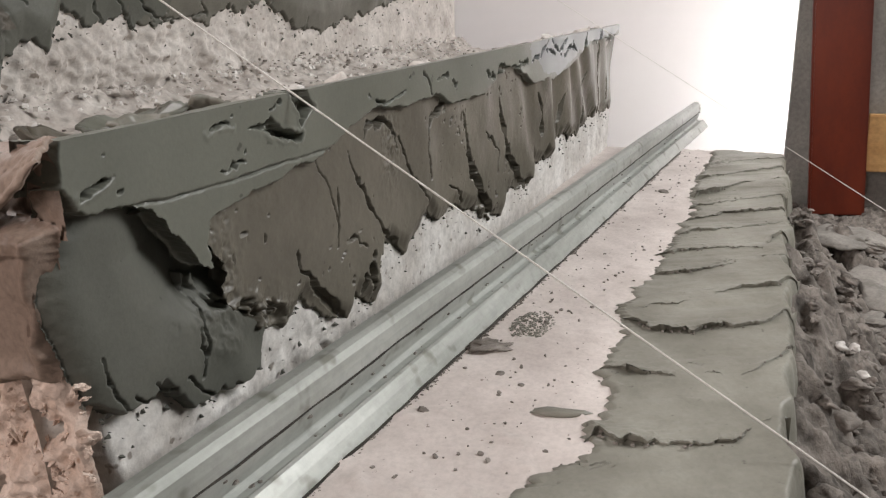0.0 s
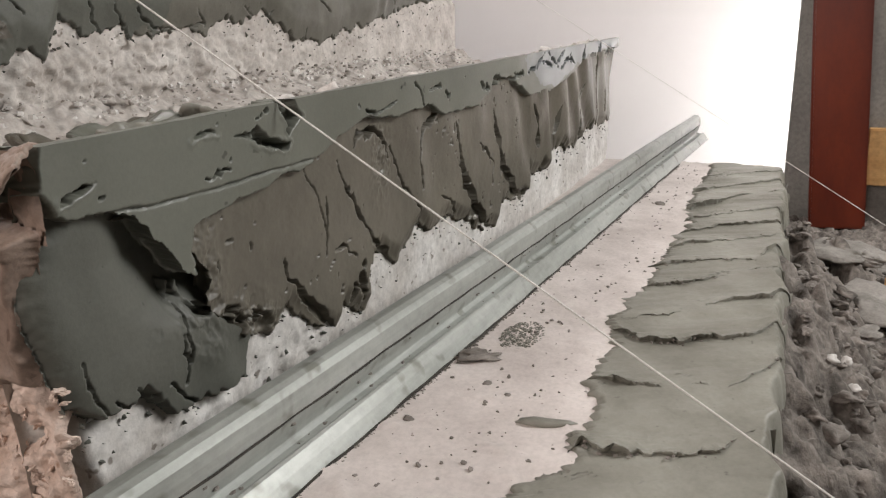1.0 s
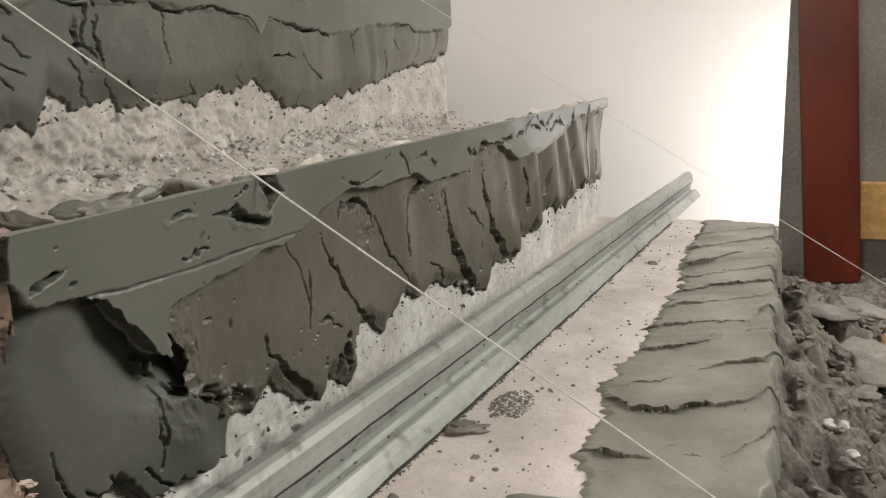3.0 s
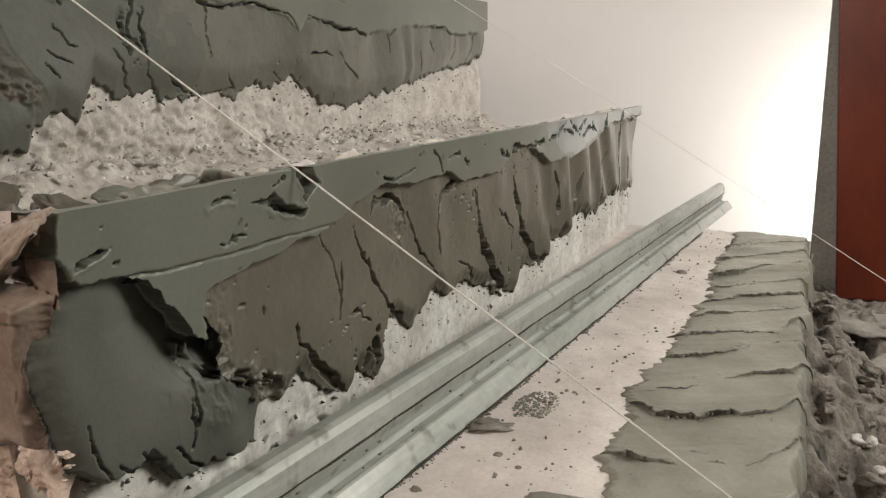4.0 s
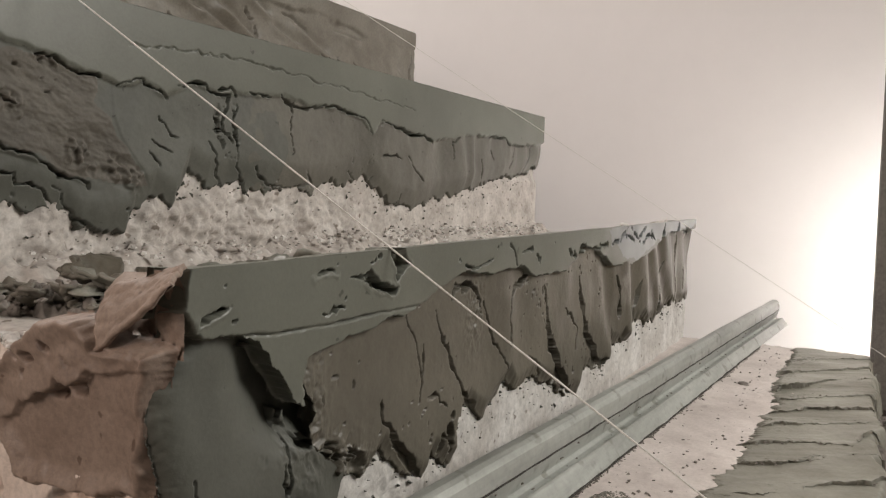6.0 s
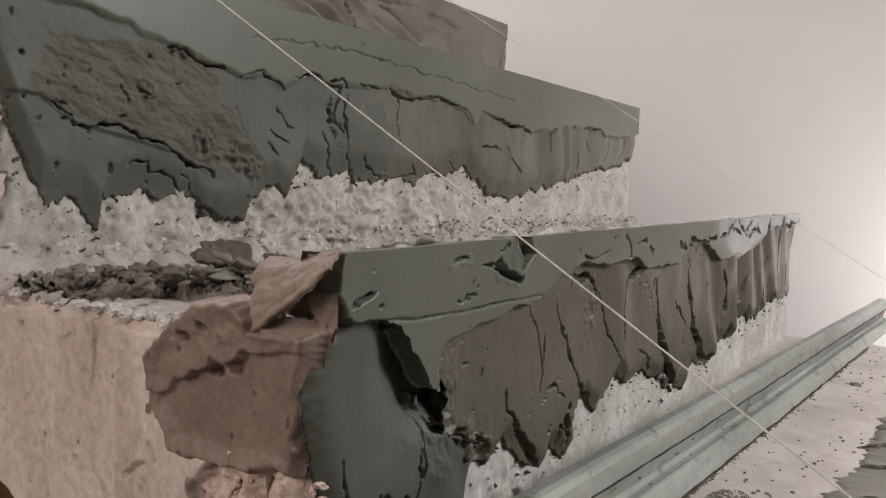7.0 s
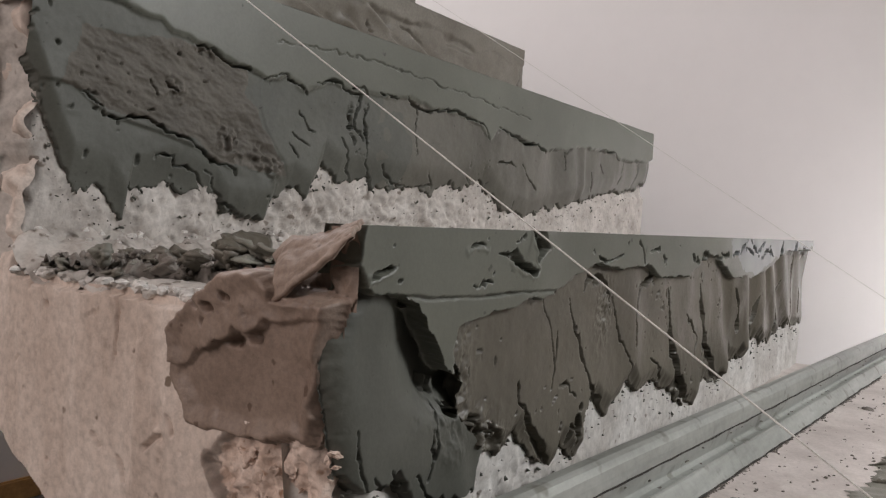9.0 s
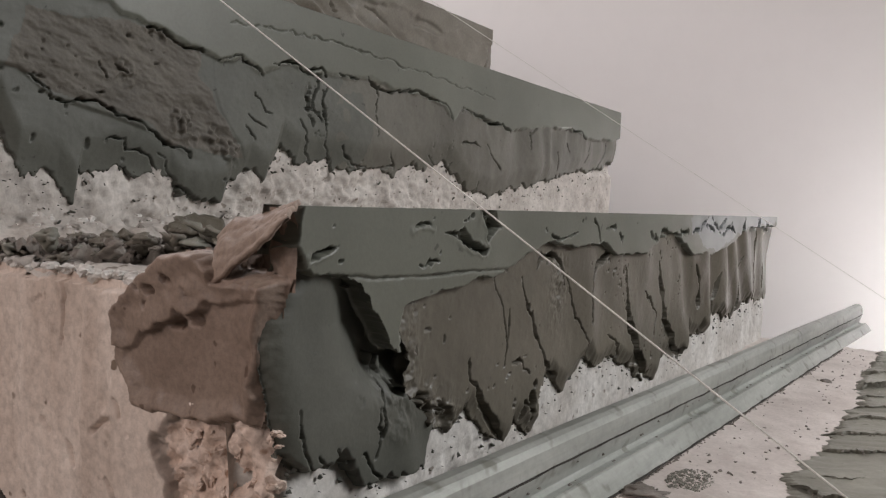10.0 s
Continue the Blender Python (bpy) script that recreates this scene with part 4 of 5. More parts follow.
sheet("corner_core", lambda q: (cx, cy, q), cz, np.ones_like(cz, bool), BROWN, stair, "torn brownish mortar core")
U, V = np.meshgrid(np.linspace(0, 1, 60), np.linspace(0, 1, 26), indexing="ij")
W = fbm(U, V * 0.3, 0.25, 4, 350)
top_y, top_z = below(U, [(0, 0.036), (0.4, 0.016), (1, -0.006)]), below(U, [(0, 0.1585), (0.4, 0.1655), (1, 0.1712)])
tip_y, tip_z = below(U, [(0, 0.0285), (0.12, 0.025), (0.3, 0.0175), (0.5, 0.008), (0.75, -0.002), (1, -0.0098)]), below(U, [(0, 0.1375), (0.12, 0.1395), (0.3, 0.1445), (0.5, 0.1505), (0.75, 0.157), (1, 0.165)])
px = 0.002 - 0.0135 * V * (1.5 - 0.5 * V) * (0.72 + 0.28 * np.sin(math.pi * U)) + 0.0012 * fbm(U, V, 0.3, 4, 356) - 0.0012 * np.sin(U * 7 + 1.5 * V)
py = top_y + (tip_y - top_y) * V + 0.0008 * W
pz = top_z + (tip_z - top_z) * V ** 1.2 + 0.0008 * fbm(U, V, 0.16, 3, 358)
flap = sheet("mortar_flap", lambda q: (px, py, pz), pz, np.ones_like(pz, bool), BROWN, stair, "torn overhanging mortar flap")
solid = flap.modifiers.new("thickness", "SOLIDIFY")
solid.thickness, solid.offset = 0.0022, 0.0

plug = part("corner_lump", stone_bm(0.024, 91, 0.75, 0.3, 3), BROWN, stair, "mortar packed under the flap", smooth=True)
plug.matrix_world = pose(0.029, 0.036, 0.147)
plug = part("corner_lump", stone_bm(0.0115, 92, 0.75, 0.3, 3), BROWN, stair, "mortar packed behind the coat", smooth=True)
plug.matrix_world = pose(0.017, 0.012, 0.1605)

# -- trowel strokes along the front of the lowest tread: each lies over the one before it --
rnd = random.Random(21)
lip_bits = []
BACK = [(-0.1, 0.125), (0.0, 0.12), (0.08, 0.122), (0.101, 0.13), (0.119, 0.138), (0.132, 0.148), (0.149, 0.154), (0.168, 0.151), (0.203, 0.153), (0.221, 0.145), (0.25, 0.139), (0.271, 0.14), (0.289, 0.148), (0.312, 0.14), (0.328, 0.133),
        (0.353, 0.14), (0.382, 0.137), (0.412, 0.146), (0.455, 0.146), (0.506, 0.149), (0.574, 0.152), (0.643, 0.157), (0.705, 0.145), (0.83, 0.145), (1.05, 0.15)]
# the lip of each stroke, as how far in from the front edge and how far along, and how proud it stands there
LIPS = [([(0.12, -0.05), (0.18, -0.06), (0.247, -0.03)], (0.8, 0.9, 0.6)), ([(0.12, 0.03), (0.17, 0.02), (0.247, 0.05)], (0.9, 0.7, 0.5)), ([(0.14, 0.085), (0.18, 0.075), (0.247, 0.12)], (0.7, 0.9, 0.3)),
        ([(0.15, 0.148), (0.156, 0.155), (0.168, 0.151), (0.194, 0.155), (0.214, 0.17), (0.233, 0.193), (0.247, 0.215)], (0.6, 1.1, 1.3, 1.2, 1.0, 0.7, 0.2)),
        ([(0.147, 0.234), (0.161, 0.226), (0.175, 0.228), (0.19, 0.231), (0.203, 0.244), (0.218, 0.241), (0.229, 0.257), (0.247, 0.312)], (1.0, 1.2, 0.9, 0.25, 0.3, 0.5, 0.6, 0.5)),
        ([(0.143, 0.314), (0.157, 0.295), (0.185, 0.302), (0.204, 0.319), (0.211, 0.316), (0.231, 0.334), (0.247, 0.37)], (0.9, 1.1, 1.2, 1.0, 0.6, 0.8, 0.9)),
        ([(0.139, 0.331), (0.169, 0.347), (0.19, 0.37), (0.207, 0.392), (0.234, 0.413), (0.247, 0.443)], (1.0, 0.8, 0.1, 0.6, 0.9, 0.6)),
        ([(0.148, 0.412), (0.172, 0.424), (0.204, 0.458), (0.247, 0.503)], (0.8, 0.8, 0.5, 0.3)), ([(0.15, 0.47), (0.188, 0.495), (0.224, 0.512), (0.247, 0.581)], (0.4, 0.7, 0.6, 0.9)),
        ([(0.146, 0.533), (0.165, 0.548), (0.2, 0.57), (0.247, 0.62)], (0.9, 0.6, 0.1, 0.2)), ([(0.151, 0.584), (0.19, 0.627), (0.247, 0.668)], (0.8, 0.9, 0.5)),
        ([(0.15, 0.64), (0.19, 0.68), (0.247, 0.73)], (0.5, 0.3, 0.5)), ([(0.135, 0.69), (0.166, 0.724), (0.188, 0.772), (0.247, 0.828)], (1.2, 1.0, 0.7, 0.5)),
        ([(0.145, 0.79), (0.19, 0.84), (0.247, 0.89)], (0.7, 0.4, 0.6)), ([(0.145, 0.88), (0.19, 0.92), (0.247, 0.96)], (0.8, 0.5, 0.5)), ([(0.15, 1.0), (0.247, 1.03)], (0.0, 0.0))]
for q in range(len(LIPS) - 1):
    line, proud = LIPS[q]
    after = LIPS[q + 1][0]
    U, V = np.meshgrid(np.concatenate([[0.0, 0.004, 0.009, 0.016, 0.026], np.linspace(0.04, 1, 66) ** 1.3]), np.linspace(0, 1, 110), indexing="ij")
    seed = 420 + 31 * q
    inward = line[0][0] + V * (0.247 - line[0][0])
    lip_x = below(inward, line) + 0.0045 * fbm(V, V * 0 + q, 0.09, 4, seed + 2, 0.66)
    run = np.maximum(below(inward, after) - lip_x, 0.01) + 0.03
    A = np.minimum(lip_x + U * run, 1.0 + 0.006 * fbm(V, V * 0, 0.1, 3, seed + 1))
    thorn = 0.006 * np.clip(fbm(A, A * 0 + q, 0.006, 3, seed + 6, 0.65), -0.3, 1.3) + 0.002 * fbm(A, A * 0, 0.02, 3, seed + 4)
    left = below(A, BACK) - thorn + 0.012 * step(U - 0.8, 0.2)
    B = -left - V * (0.247 - left + 0.006 * fbm(A, A * 0, 0.04, 4, 405, 0.6))
    edge = np.minimum(V / 0.05, 1) ** 0.6 * np.minimum((1 - V) / 0.03, 1) ** 0.6
    stand = np.interp(inward, [p[0] for p in line], proud) * np.clip(0.8 + 0.5 * fbm(V, V * 0 + q, 0.12, 4, seed + 14, 0.6), 0.1, 1.4)
    T = (0.0026 + 0.0034 * stand * np.exp(-U / 0.12) + 0.0014 * stand * np.exp(-(U / 0.03) ** 2)) * edge
    T += edge * (0.0013 * fbm(A + 0.5 * B, B * 0.6, 0.045, 2, seed + 9) + 0.00045 * fbm(A * 2 + B, B * 0.3, 0.03, 3, seed + 10)) + 0.00012 * fbm(A, B, 0.005, 2, seed + 11)
    T += np.exp(-((U - 0.04) / 0.03) ** 2) * stand * 0.0018 * np.clip(flaky(A, B, 0.006, seed + 12, 3), -0.8, 0.6)
    # the front edge hangs down over the tread's face
    T -= 0.024 * np.clip((V - 0.93) / 0.07, 0, 1) ** 2.5
    # the lip overhangs its own foot
    n = np.arange(len(U))[:, None]
    T = T * np.interp(n, [0, 1, 2, 3, 4], [0.0, 0.35, 0.7, 0.93, 1.0]) - 0.002 * (n == 0)
    A = A + np.interp(n, [0, 1, 2, 3, 4], [0.0052, 0.0042, 0.002, 0.0005, 0.0]) * np.clip(stand, 0, 1.3)
    for _ in range(34):
        v = rnd.randrange(6, 104)
        if rnd.random() < stand[0, v]:
            lip_bits.append((float(A[4, v]) - rnd.uniform(-0.001, 0.004), float(B[4, v]), tread_z(float(A[4, v])) + rnd.uniform(0.002, 0.005), rnd.choice((0.0005, 0.0009, 0.0014))))
    sheet("mortar_stroke", lambda h: (A, B, tread_z(A) + h), T, np.ones_like(T, bool), STROKE, stair, "pale grey trowel stroke with a torn lip")

# the front of the lowest tread, mortar smeared down it
xs, zs = spaced(0, WIDTH, 0.0025, 0.004), np.arange(FLOOR - 0.03, -0.03, 0.003)
X, Z = np.meshgrid(xs, zs, indexing="ij")
h = 0.006 + 0.006 * fbm(X, Z, 0.03, 4, 450, 0.6) + 0.003 * step(Z + 0.05, 0.03)
sheet("riser_face", lambda q: (X, -0.238 - q, Z), h, np.ones_like(h, bool), GREY, stair, "rough grey mortar-smeared face")

# ---- galvanised profile, cords ----
SECTION = [(0.0, 0.0), (0.0044, 0.0066), (0.0082, 0.0114), (0.0098, 0.0121), (0.0122, 0.0108), (0.0160, 0.0108), (0.0182, 0.0122), (0.0186, 0.0132), (0.0166, 0.0190), (0.0148, 0.0252),
           (0.0144, 0.0266), (0.0146, 0.0320), (0.0156, 0.0372), (0.0176, 0.0408), (0.0206, 0.0424), (0.0262, 0.0424), (0.0278, 0.0408), (0.0284, 0.0)]
profile = empty("metal_profile", "dull galvanised steel profile lying along the lowest tread", "profile")
NX = 120


def profile_at(x, a, b):
    wob = 0.0003 * math.sin(x * 9) + 0.0001 * math.sin(x * 31 + 1)
    return (x, -0.0408 - 0.0629 * x + a + wob, tread_z(x) + 0.0004 + b + 0.5 * wob)


for name, first, last in (("front_flange", 0, 3), ("web", 3, 9), ("back_flange", 10, len(SECTION) - 1)):
    verts, faces = [], []
    cutout = SECTION[first:last + 1]
    n = len(cutout)
    for q in range(NX):
        x = -0.05 + 1.305 * q / (NX - 1)
        for r, (a, b) in enumerate(cutout):
            dent = 0.00012 * fbm(np.array([x * 1.0]), np.array([0.01 * (first + r)]), 0.04, 3, 560)[0]
            verts.append(profile_at(x, a + (dent if b > 0 else 0.0), b))
    for q in range(NX - 1):
        for r in range(n - 1):
            faces.append((q * n + r, (q + 1) * n + r, (q + 1) * n + r + 1, q * n + r + 1))
    ob = mesh(name, verts, faces, ZINC, profile, smooth=False)
    solid = ob.modifiers.new("thickness", "SOLIDIFY")
    solid.thickness, solid.offset = 0.0012, -1.0

# dark tubes paint shade and dirt at joint and foot; specks in the groove
for name, a, b, radius, reach, label in (("dark_seam", 0.0143, 0.0259, 0.0006, 1.25, "dark strip for shade and dirt in the joint"), ("contact_line", -0.0004, -0.0002, 0.0010, 0.99, "dark strip for contact shadow and dirt along the foot")):
    pts = [Vector(profile_at(x, a + 0.0003 * math.sin(x * 83), b + 0.0004 * math.sin(x * 47) * math.sin(x * 113))) for x in np.linspace(-0.05, reach, 240)]
    seam = tube(name, pts, radius, SHADE_GRIME)
    seam.parent = profile
    seam["label"] = label
rnd = random.Random(41)
for q in range(70):
    x = rnd.random() ** 1.3 * 1.1
    a, b = rnd.choice(((0.0150, 0.0108), (0.0140, 0.0108), (0.0172, 0.0168), (0.0158, 0.0215)))
    ob = part("dirt_speck", stone_bm(rnd.choice((0.0006, 0.0009, 0.0014)), 950 + q, 0.5, 0.5), STONE, profile)
    ob.location = profile_at(x, a, b)


def cord(x0, slope_x, z0, slope, y_from, y_to, label):
    pts = []
    for q in range(40):
        y = y_from + (y_to - y_from) * q / 39
        pts.append((x0 + slope_x * y, y, z0 + slope * y))
    return tagged(tube("string_line", pts, 0.0005, CORD), label, "string", "string lines along the stair")


cord(0.1402, -0.0958, 0.1746, 0.6689, -0.5, 1.25, "taut white builder's string touching the step noses")
cord(0.8705, -0.1111, 0.174, 0.6445, -0.45, 1.2, "taut white builder's string at the wall side of the stair")

# ---- post and batten ----
post = empty("door_post", "red-brown varnished wooden post leaning on the grey wall", "post")
part("shaft", box_bm((-0.019, -0.0445, 0.0), (0.019, 0.0445, 2.1), 0.004), RED, post)
post.matrix_world = pose(1.3185, -0.3405, FLOOR - 0.004, -4.3, 0, 0)
tagged(part("pine_batten", box_bm((1.337 - 0.022, -1.3, -0.094), (1.3398, -0.374, 0.003), 0.002), PINE), "light pine batten fixed to the grey wall", "batten")

# ---- ground beside the stair ----
xs, ys = np.arange(-0.6, 1.345, 0.003), np.arange(-1.2, -0.225, 0.003)
X, Y = np.meshgrid(xs, ys, indexing="ij")
bank = step(1.05 - X, 0.25) * np.exp(-np.clip(-0.25 - Y, 0, 9) / 0.25)
h = FLOOR + 0.04 * bank + 0.112 * step(1.1 - X, 0.4) * np.exp(-np.clip(-0.245 - Y, 0, 9) / 0.13) * (1 + 0.05 * fbm(X, Y, 0.03, 4, 509, 0.65)) + 0.004 * fbm(X, Y, 0.1, 3, 500) + (0.25 + bank) * (0.013 * fbm(X, Y, 0.05, 5, 503, 0.62) + 0.006 * np.clip(fbm(X, Y, 0.015, 3, 506), 0, 1))
h += (0.0035 * fbm(X, Y, 0.012, 3, 512, 0.7) + 0.010 * np.clip(fbm(X, Y, 0.028, 4, 513, 0.6) - 0.1, 0, 1) - 0.008 * np.clip(fbm(X, Y, 0.06, 2, 514), 0, 1)) * step(-0.22 - Y, 0.03)
h += step(-0.25 - Y, 0.02) * (0.007 * np.clip(flaky(X, Y, 0.03, 516, 4), -0.5, 1) + 0.0045 * flaky(X, Y, 0.01, 517, 3))
h -= 0.016 * np.exp(-((-0.255 - Y) / 0.008) ** 2) * step(fbm(X, Y * 0, 0.08, 3, 518) + 0.2, 0.4)
hollowed, _ = near(X, Y, [(0.86, -0.266), (0.79, -0.281), (0.70, -0.312)])
h -= 0.05 * np.exp(-(hollowed / 0.013) ** 4)
h = np.minimum(h, tread_z(X) - 0.010 + 0.003 * fbm(X, Y, 0.02, 3, 515))
tagged(sheet("ground", lambda q: (X, Y, q), h, np.ones_like(h, bool), DIRT), "grey-brown dirt and crushed rubble beside the stair", "ground", kind="structure")


def ground_z(x, y):
    i, j = int(np.clip((x + 0.6) / 0.003, 0, len(xs) - 1)), int(np.clip((y + 1.2) / 0.003, 0, len(ys) - 1))
    return float(h[i, j])



def lump(name, x, y, z, size, seed, material, label, category, group="", flat=0.6, turn=(0, 0), rough=0.28, subdiv=2):
    ob = part(name, stone_bm(size, seed, flat, rough, subdiv), material, smooth=True)
    ob.matrix_world = pose(x, y, z, turn[0], turn[1], seed * 37 % 360)
    return tagged(ob, label, category, group)


rnd = random.Random(77)
for q in range(260):
    x, y = rnd.uniform(0.1, 1.12), -0.254 - abs(rnd.gauss(0, 0.07))
    size = rnd.choice((0.003, 0.004, 0.005, 0.007))
    lump("rubble_stone", x, y, ground_z(x, y) + size * 0.25, size, q, rnd.choice((STONE, STONE, DIRT, DIRT)), "broken piece of grey rubble lying in the dirt", "stone", "rubble beside the stair", rnd.uniform(0.3, 0.6), (rnd.uniform(-15, 15), rnd.uniform(-15, 15)), 0.6, 3)
for x, y, size, q in ((0.405, -0.281, 0.0055, 201), (0.42, -0.293, 0.0045, 202), (0.395, -0.298, 0.005, 203)):
    lump("white_pebble", x, y, ground_z(x, y) + size * 0.6, size, q, LIME, "small white pebble among dark rubble", "stone", "white pebbles", 0.7, (0, 0), 0.3, 3)
for x, y, size, q, tilt in ((0.79, -0.325, 0.042, 301, 9), (0.98, -0.31, 0.045, 302, -14), (0.64, -0.335, 0.034, 303, -7), (1.05, -0.36, 0.04, 304, 10), (0.56, -0.32, 0.016, 305, 4)):
    lump("mortar_slab", x, y, ground_z(x, y) + 0.010, size, q, SLAB, "flat broken slab of grey mortar on the dirt", "rubble", "mortar slabs", 0.2, (tilt, tilt * 0.6), 0.5, 4)
tagged(part("wood_offcut", box_bm((0.66, -0.47, ground_z(0.7, -0.37)), (0.74, -0.352, ground_z(0.7, -0.37) + 0.022), 0.002), PINE), "orange-brown wooden offcut lying on the dirt", "offcut")

# ---- bits on the treads ----
clod = lump("mortar_clod", 0.246, -0.0665, tread_z(0.245) + 0.001, 0.0095, 11, STONE, "flat dry mortar clod on the dusty tread", "clod", "clods on the lowest tread", 0.45, (0, 0), 0.75, 4)
clod.matrix_world = pose(0.243, -0.0685, tread_z(0.245) + 0.001, 0, 0, -62) @ Matrix.Diagonal((1.35, 0.75, 0.6, 1))
for x, y, size, q in ((0.155, -0.062, 0.004, 12), (0.715, -0.115, 0.007, 16), (0.21, -0.087, 0.003, 17), (0.2, -0.103, 0.0025, 18)):
    lump("mortar_clod", x, y, tread_z(x), size, q, STONE, "small flat mortar clod on the dusty tread", "clod", "clods on the lowest tread", 0.5)
smear = lump("mortar_smear", 0.176, -0.131, tread_z(0.178), 0.0075, 31, STROKE, "narrow smear of pale mortar on the tread", "smear", "", 0.35)
smear.matrix_world = pose(0.176, -0.131, tread_z(0.178), 0, 0, -78) @ Matrix.Diagonal((2.3, 0.8, 1, 1))
xs, ys = np.arange(0.004, 0.2, 0.0009), np.arange(0.02, 0.245, 0.0009)
X, Y = np.meshgrid(xs, ys, indexing="ij")
across, _ = near(X, Y, [(0.006, 0.205), (0.06, 0.15), (0.12, 0.085), (0.19, 0.05)])
mound = 1 - across / (0.034 + 0.012 * fbm(X, Y, 0.03, 3, 570)) + 0.45 * fbm(X, Y, 0.016, 4, 573, 0.62)
spill = BARE[1] - 0.002 + 0.009 * step(mound, 0.5) + step(mound, 0.4) * (0.010 * ridged(X * 1.4 - 0.5 * Y, Y * 0.7 + 0.7 * X, 0.014, 576) + 0.002 * flaky(X, Y, 0.006, 579, 3) - 0.004)
tagged(sheet("mortar_spill", lambda q: (X, Y, q), spill, mound > 0.0, STONE), "crumpled damp mortar spilled over the second tread", "spill", kind="stuff")
for q in range(200):
    # a heap that runs slantwise from the back of the tread to the flap
    a = rnd.random()
    x, y = 0.015 + 0.11 * a + rnd.gauss(0, 0.014), 0.20 - 0.14 * a + rnd.gauss(0, 0.02)
    x, y = max(x, 0.006), min(max(y, 0.03), 0.235)
    size = rnd.choice((0.0015, 0.002, 0.003, 0.004, 0.0055))
    lump("mortar_clod", x, y, BARE[1] + 0.002 + 0.011 * rnd.random(), size, 500 + q, rnd.choice((STONE, STROKE, EARTH, EARTH, STONE)), "damp mortar clod heaped on the second tread", "clod", "clods on the second tread", rnd.uniform(0.3, 0.7), (rnd.uniform(-30, 30), rnd.uniform(-30, 30)), 0.85, 3)
for q in range(40):
    x, y = rnd.uniform(0.2, 0.98), rnd.uniform(0.02, 0.06)
    size = rnd.uniform(0.004, 0.009)
    lump("mortar_clod", x, y, BARE[1] + 0.019 + 0.006 * rnd.random(), size, 600 + q, rnd.choice((STONE, LIME, STROKE)), "pale mortar crumb behind the riser's coat", "clod", "crumbs behind the coat", rnd.uniform(0.4, 0.7), (rnd.uniform(-25, 25), 0), 0.5, 3)
# curled flakes of mortar dropped behind the coat
def flake(x, y, z, size, seed, tilt, material, label):
    U, V = np.meshgrid(np.linspace(0, 1, 12), np.linspace(0, 2 * math.pi, 41), indexing="ij")
    co, si = np.cos(V), np.sin(V)
    rim = size * (1 + 0.45 * fbm(co + seed, si, 0.8, 4, seed, 0.6))
    dish = size * (0.55 * U ** 2.2 * (0.6 + 0.5 * fbm(co, si + seed, 1.2, 2, seed + 3)) + 0.16 * fbm(U * co, U * si, 0.5, 4, seed + 4))
    ob = sheet("mortar_flake", lambda q: (U * rim * co * 1.4, U * rim * si, q), dish, np.ones_like(U, bool), material)
    ob.matrix_world = pose(x, y, z, tilt[0], tilt[1], seed * 53 % 360)
    solid = ob.modifiers.new("thickness", "SOLIDIFY")
    solid.thickness = 0.0022
    return tagged(ob, label, "flake", "mortar flakes")


flake(0.118, 0.135, BARE[1] + 0.008, 0.014, 640, (20, -14), DRIER, "cupped dark mortar flake lying on the second tread")
for x, y, size, q, tilt in ((0.15, 0.10, 0.019, 702, (-10, 8)), (0.19, 0.075, 0.015, 703, (14, -12)), (0.235, 0.06, 0.014, 705, (-8, 16)), (0.09, 0.16, 0.016, 704, (-12, 10)), (0.13, 0.075, 0.013, 706, (18, 4)),
                            (0.175, 0.115, 0.012, 707, (-20, -10)), (0.28, 0.05, 0.012, 708, (10, 20)), (0.07, 0.12, 0.013, 709, (16, -18)), (0.11, 0.19, 0.012, 710, (-14, 6)), (0.33, 0.045, 0.010, 711, (12, -10))):
    flake(x, y, BARE[1] + 0.014, size, q, tilt, (SMOOTH, STROKE, DRIER)[q % 3], ("curled damp mortar flake lying behind the coat", "pale curled mortar flake lying behind the coat", "dark curled mortar flake lying behind the coat")[q % 3])
# crumbly lumps of the broken corner, and pale crumbs along the tread's worn edge
for q in range(110):
    y, z = rnd.uniform(0.004, 0.064), rnd.uniform(0.0, 0.08)
    ob = part("aggregate_lump", stone_bm(rnd.choice((0.0012, 0.0016, 0.0022, 0.003)), 800 + q, 0.45, 0.55, 3), RUBBLE, stair, smooth=False)
    ob.matrix_world = pose(rnd.uniform(0.001, 0.005), y, z, q * 50, q * 31, q * 77)
for q in range(60):
    y = rnd.uniform(0.09, 0.25)
    ob = part("edge_crumb", stone_bm(rnd.uniform(0.002, 0.005), 900 + q, 0.6, 0.45), LIME, stair)
    ob.matrix_world = pose(abs(rnd.gauss(0.003, 0.006)), y, BARE[1] - 0.003 + rnd.uniform(0, 0.003), 0, 0, q * 77)

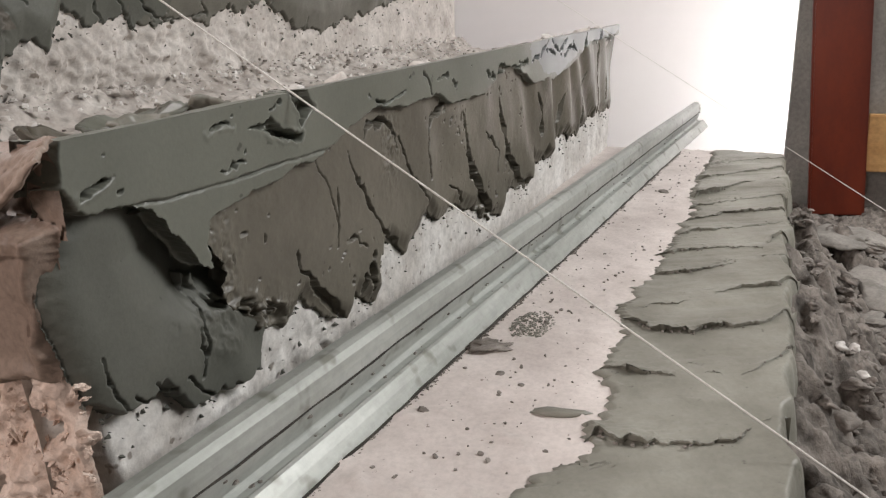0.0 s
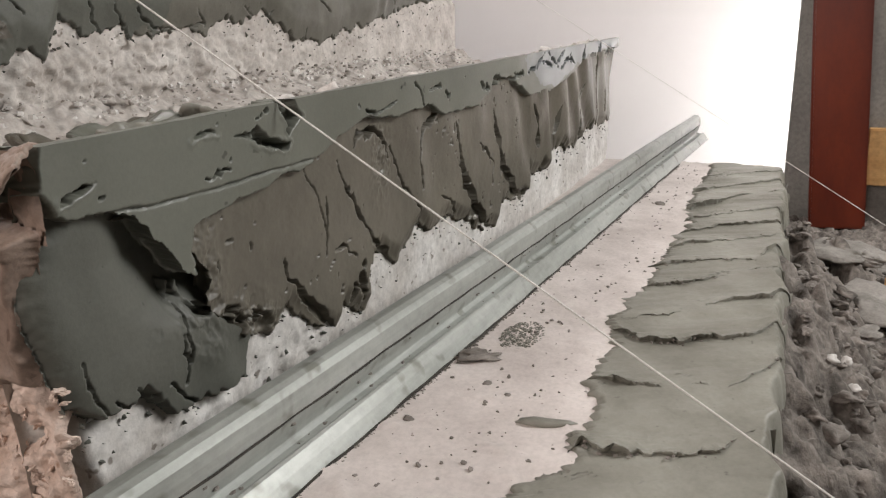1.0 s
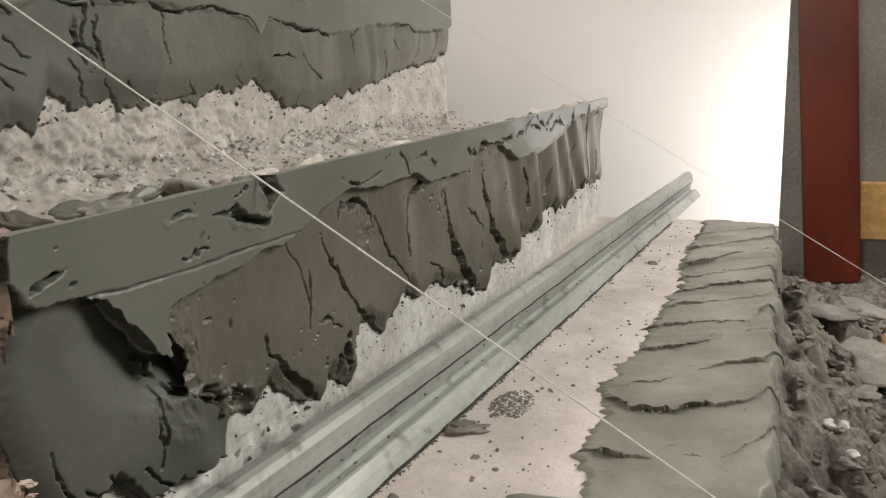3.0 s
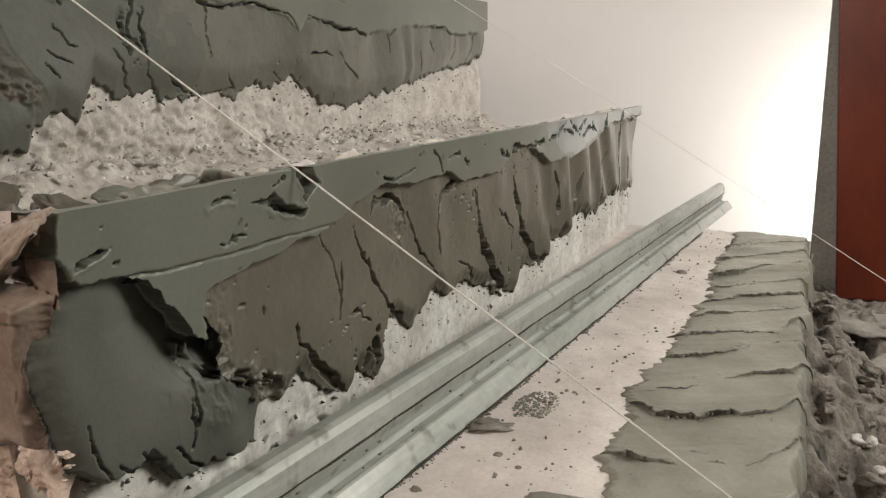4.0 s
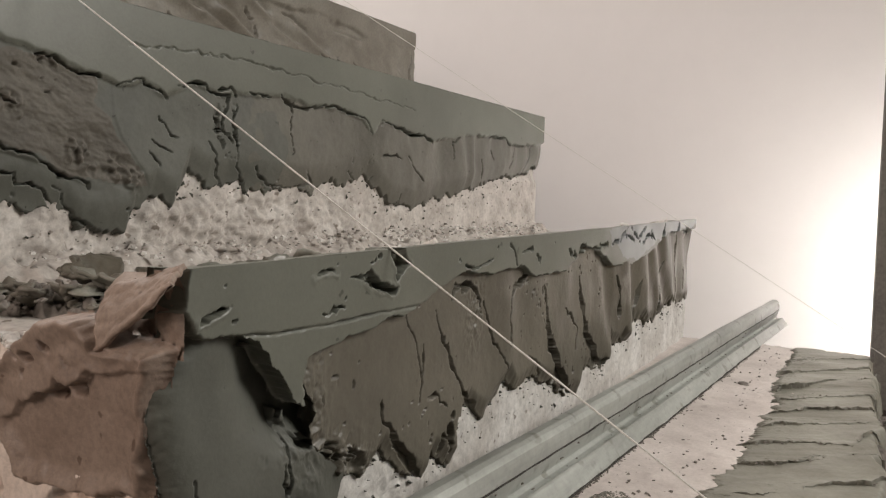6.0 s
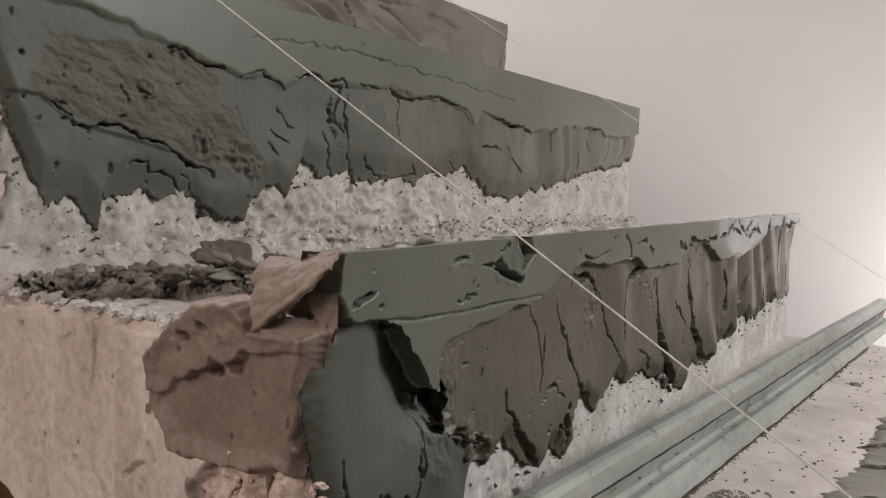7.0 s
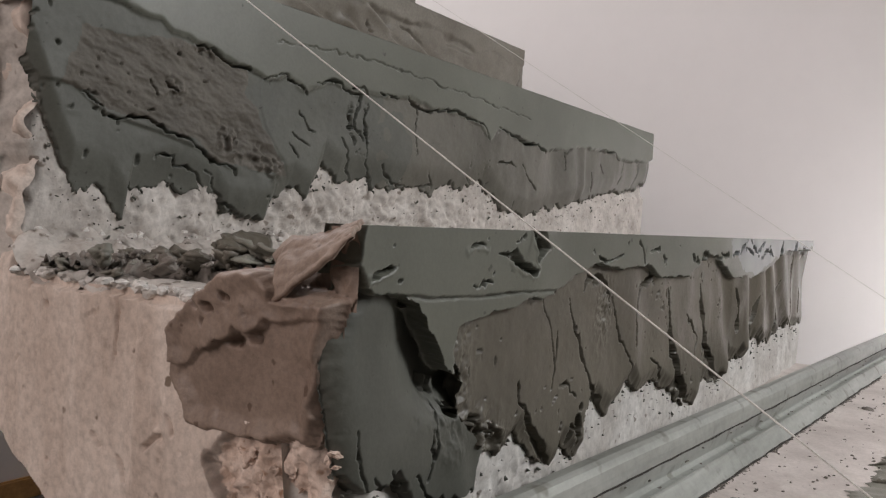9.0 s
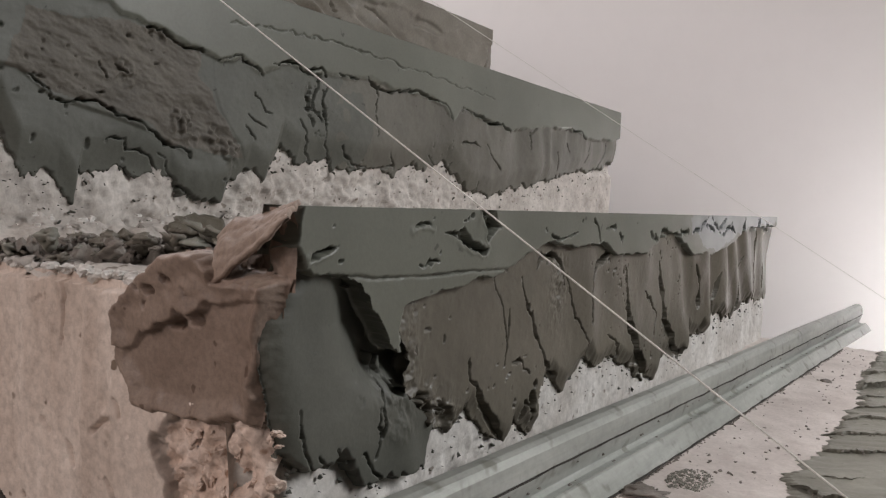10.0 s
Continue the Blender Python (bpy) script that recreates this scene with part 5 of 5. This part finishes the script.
# fine crumbs, too many to count
def crumbs(name, label, spots, material):
    verts, faces = [], []
    for x, y, z, r in spots:
        b, turn, thin = len(verts), rnd.uniform(0, 6.28), rnd.uniform(0.45, 1.0)
        for ring, high in ((1.0, -0.15), (0.75, 0.55)):
            for k in range(5):
                an, far = turn + k * 1.2566 + rnd.uniform(-0.3, 0.3), r * ring * rnd.uniform(0.6, 1.3)
                u, v = far * math.cos(an), far * math.sin(an) * thin
                verts.append((x + u * math.cos(turn) - v * math.sin(turn), y + u * math.sin(turn) + v * math.cos(turn), z + high * r * rnd.uniform(0.5, 1.3)))
        faces += [(b + k, b + (k + 1) % 5, b + 5 + (k + 1) % 5, b + 5 + k) for k in range(5)] + [tuple(b + 5 + k for k in range(5))]
    return tagged(mesh(name, verts, faces, material, smooth=False), label, "crumbs", kind="stuff")


spots = []
for q in range(420):
    x, y = rnd.uniform(-0.0, 0.98), rnd.uniform(-0.17, -0.06)
    spots.append((x, y, tread_z(x), rnd.choice((0.0005, 0.0008, 0.0012, 0.0018))))
stain = []
for q in range(620):
    # a scraped stain of grit
    a, r = rnd.uniform(0, 6.28), rnd.random() ** 0.5
    x = 0.288 + 0.026 * r * math.cos(a)
    stain.append((x, -0.084 + 0.014 * r * math.sin(a), tread_z(x) - 0.0002, rnd.uniform(0.0003, 0.0013)))
crumbs("scraped_grit", "thin scraped stain of mortar grit on the tread", stain, STROKE)
for q in range(900):
    # grit along the profile's foot, also put there to darken it like contact shadow
    x = rnd.uniform(0.0, 0.98)
    spots.append((x, -0.0412 - 0.0629 * x - abs(rnd.gauss(0, 0.0016)), tread_z(x), rnd.uniform(0.0005, 0.0013)))
crumbs("tread_crumbs", "fine grey mortar crumbs on the dusty tread", spots, STONE)
spots = []
for q in range(6500):
    x, y = rnd.uniform(0.05, 1.02), -0.25 - abs(rnd.gauss(0, rnd.choice((0.12, 0.05, 0.03))))
    spots.append((x, y, ground_z(x, y) - 0.0003, rnd.choice((0.0008, 0.0012, 0.002, 0.003, 0.0042))))
crumbs("rubble_grit", "loose grit and chips over the dirt", spots, STONE)

# torn flecks of mortar on the bare faces just under the coats
def flecks(edge, y, seed, count, reach):
    spots = []
    r = random.Random(seed)
    for q in range(count):
        x = r.random() ** 1.4 * 0.98 + 0.01
        z = float(below(np.array(x), edge)) - abs(r.gauss(0, reach)) + 0.002
        spots.append((x, z, r.choice((0.0003, 0.0004, 0.0006, 0.0008, 0.0016))))
    verts, faces = [], []
    for x, z, w in spots:
        b = len(verts)
        lean, long = r.uniform(0, 3.14), r.uniform(0.8, 2.2)
        for k in range(6):
            far = w * r.uniform(0.45, 1.2)
            u, v = far * long * math.cos(k * 1.047), far * 0.7 * math.sin(k * 1.047)
            verts.append((x + u * math.cos(lean) - v * math.sin(lean), y + 0.0012, z + u * math.sin(lean) + v * math.cos(lean)))
        verts.append((x, y - w * 0.7, z))
        faces += [(b + k, b + (k + 1) % 6, b + 6) for k in range(6)]
    return tagged(mesh("mortar_flecks", verts, faces, WET, smooth=False), "fine dark mortar flecks on the bare riser", "crumbs", kind="stuff")


flecks(EDGE_A, COAT - 0.0015, 31, 260, 0.012)
flecks(EDGE_B, COAT + DEPTH - 0.003, 32, 300, 0.02)

rnd = random.Random(99)
spots = []
for q in range(420):
    x = rnd.random() ** 0.8 * 0.95 + 0.01
    y = COAT + DEPTH - 0.004 - abs(rnd.gauss(0, 0.03))
    spots.append((x, y, BARE[1] + 0.004 + max(0.0, 0.02 - 0.35 * (COAT + DEPTH - y)), rnd.choice((0.001, 0.0015, 0.0025, 0.0038))))
crumbs("plaster_crumbs", "pale plaster crumbs heaped at the foot of the second riser", spots, LIME)
spots = []
for q in range(230):
    x = rnd.random() * 0.95 + 0.02
    y = rnd.uniform(0.02, 0.24)
    spots.append((x, y, BARE[1] + 0.004 + 0.014 * math.exp(-((y - 0.03) / 0.03) ** 2), rnd.choice((0.001, 0.002, 0.0035))))
for q in range(170):
    x = rnd.random() ** 0.8 * 0.9 + 0.03
    y = COAT + DEPTH - 0.002 - abs(rnd.gauss(0, 0.035))
    spots.append((x, y, BARE[1] + 0.006 + max(0.0, 0.022 - 0.4 * (COAT + DEPTH - y)), rnd.choice((0.0006, 0.001, 0.0016, 0.0028))))
crumbs("mortar_crumbs", "dark mortar crumbs strewn over the second tread", spots, STONE)

# a board leaning in the space under the stair
board = empty("panel", "white panel with an orange edge standing under the stair", "panel")
part("sheet", box_bm((0.1, 0.715, FLOOR - 0.012), (0.6, 0.727, 0.1), 0.002), WHITE, board)
part("edging", box_bm((0.1, 0.708, FLOOR - 0.012), (0.6, 0.7145, FLOOR + 0.014), 0.002), PINE, board, "orange wooden edging")

crumbs("lip_crumbs", "torn crumbs along the lips of the trowel strokes", lip_bits, STONE)
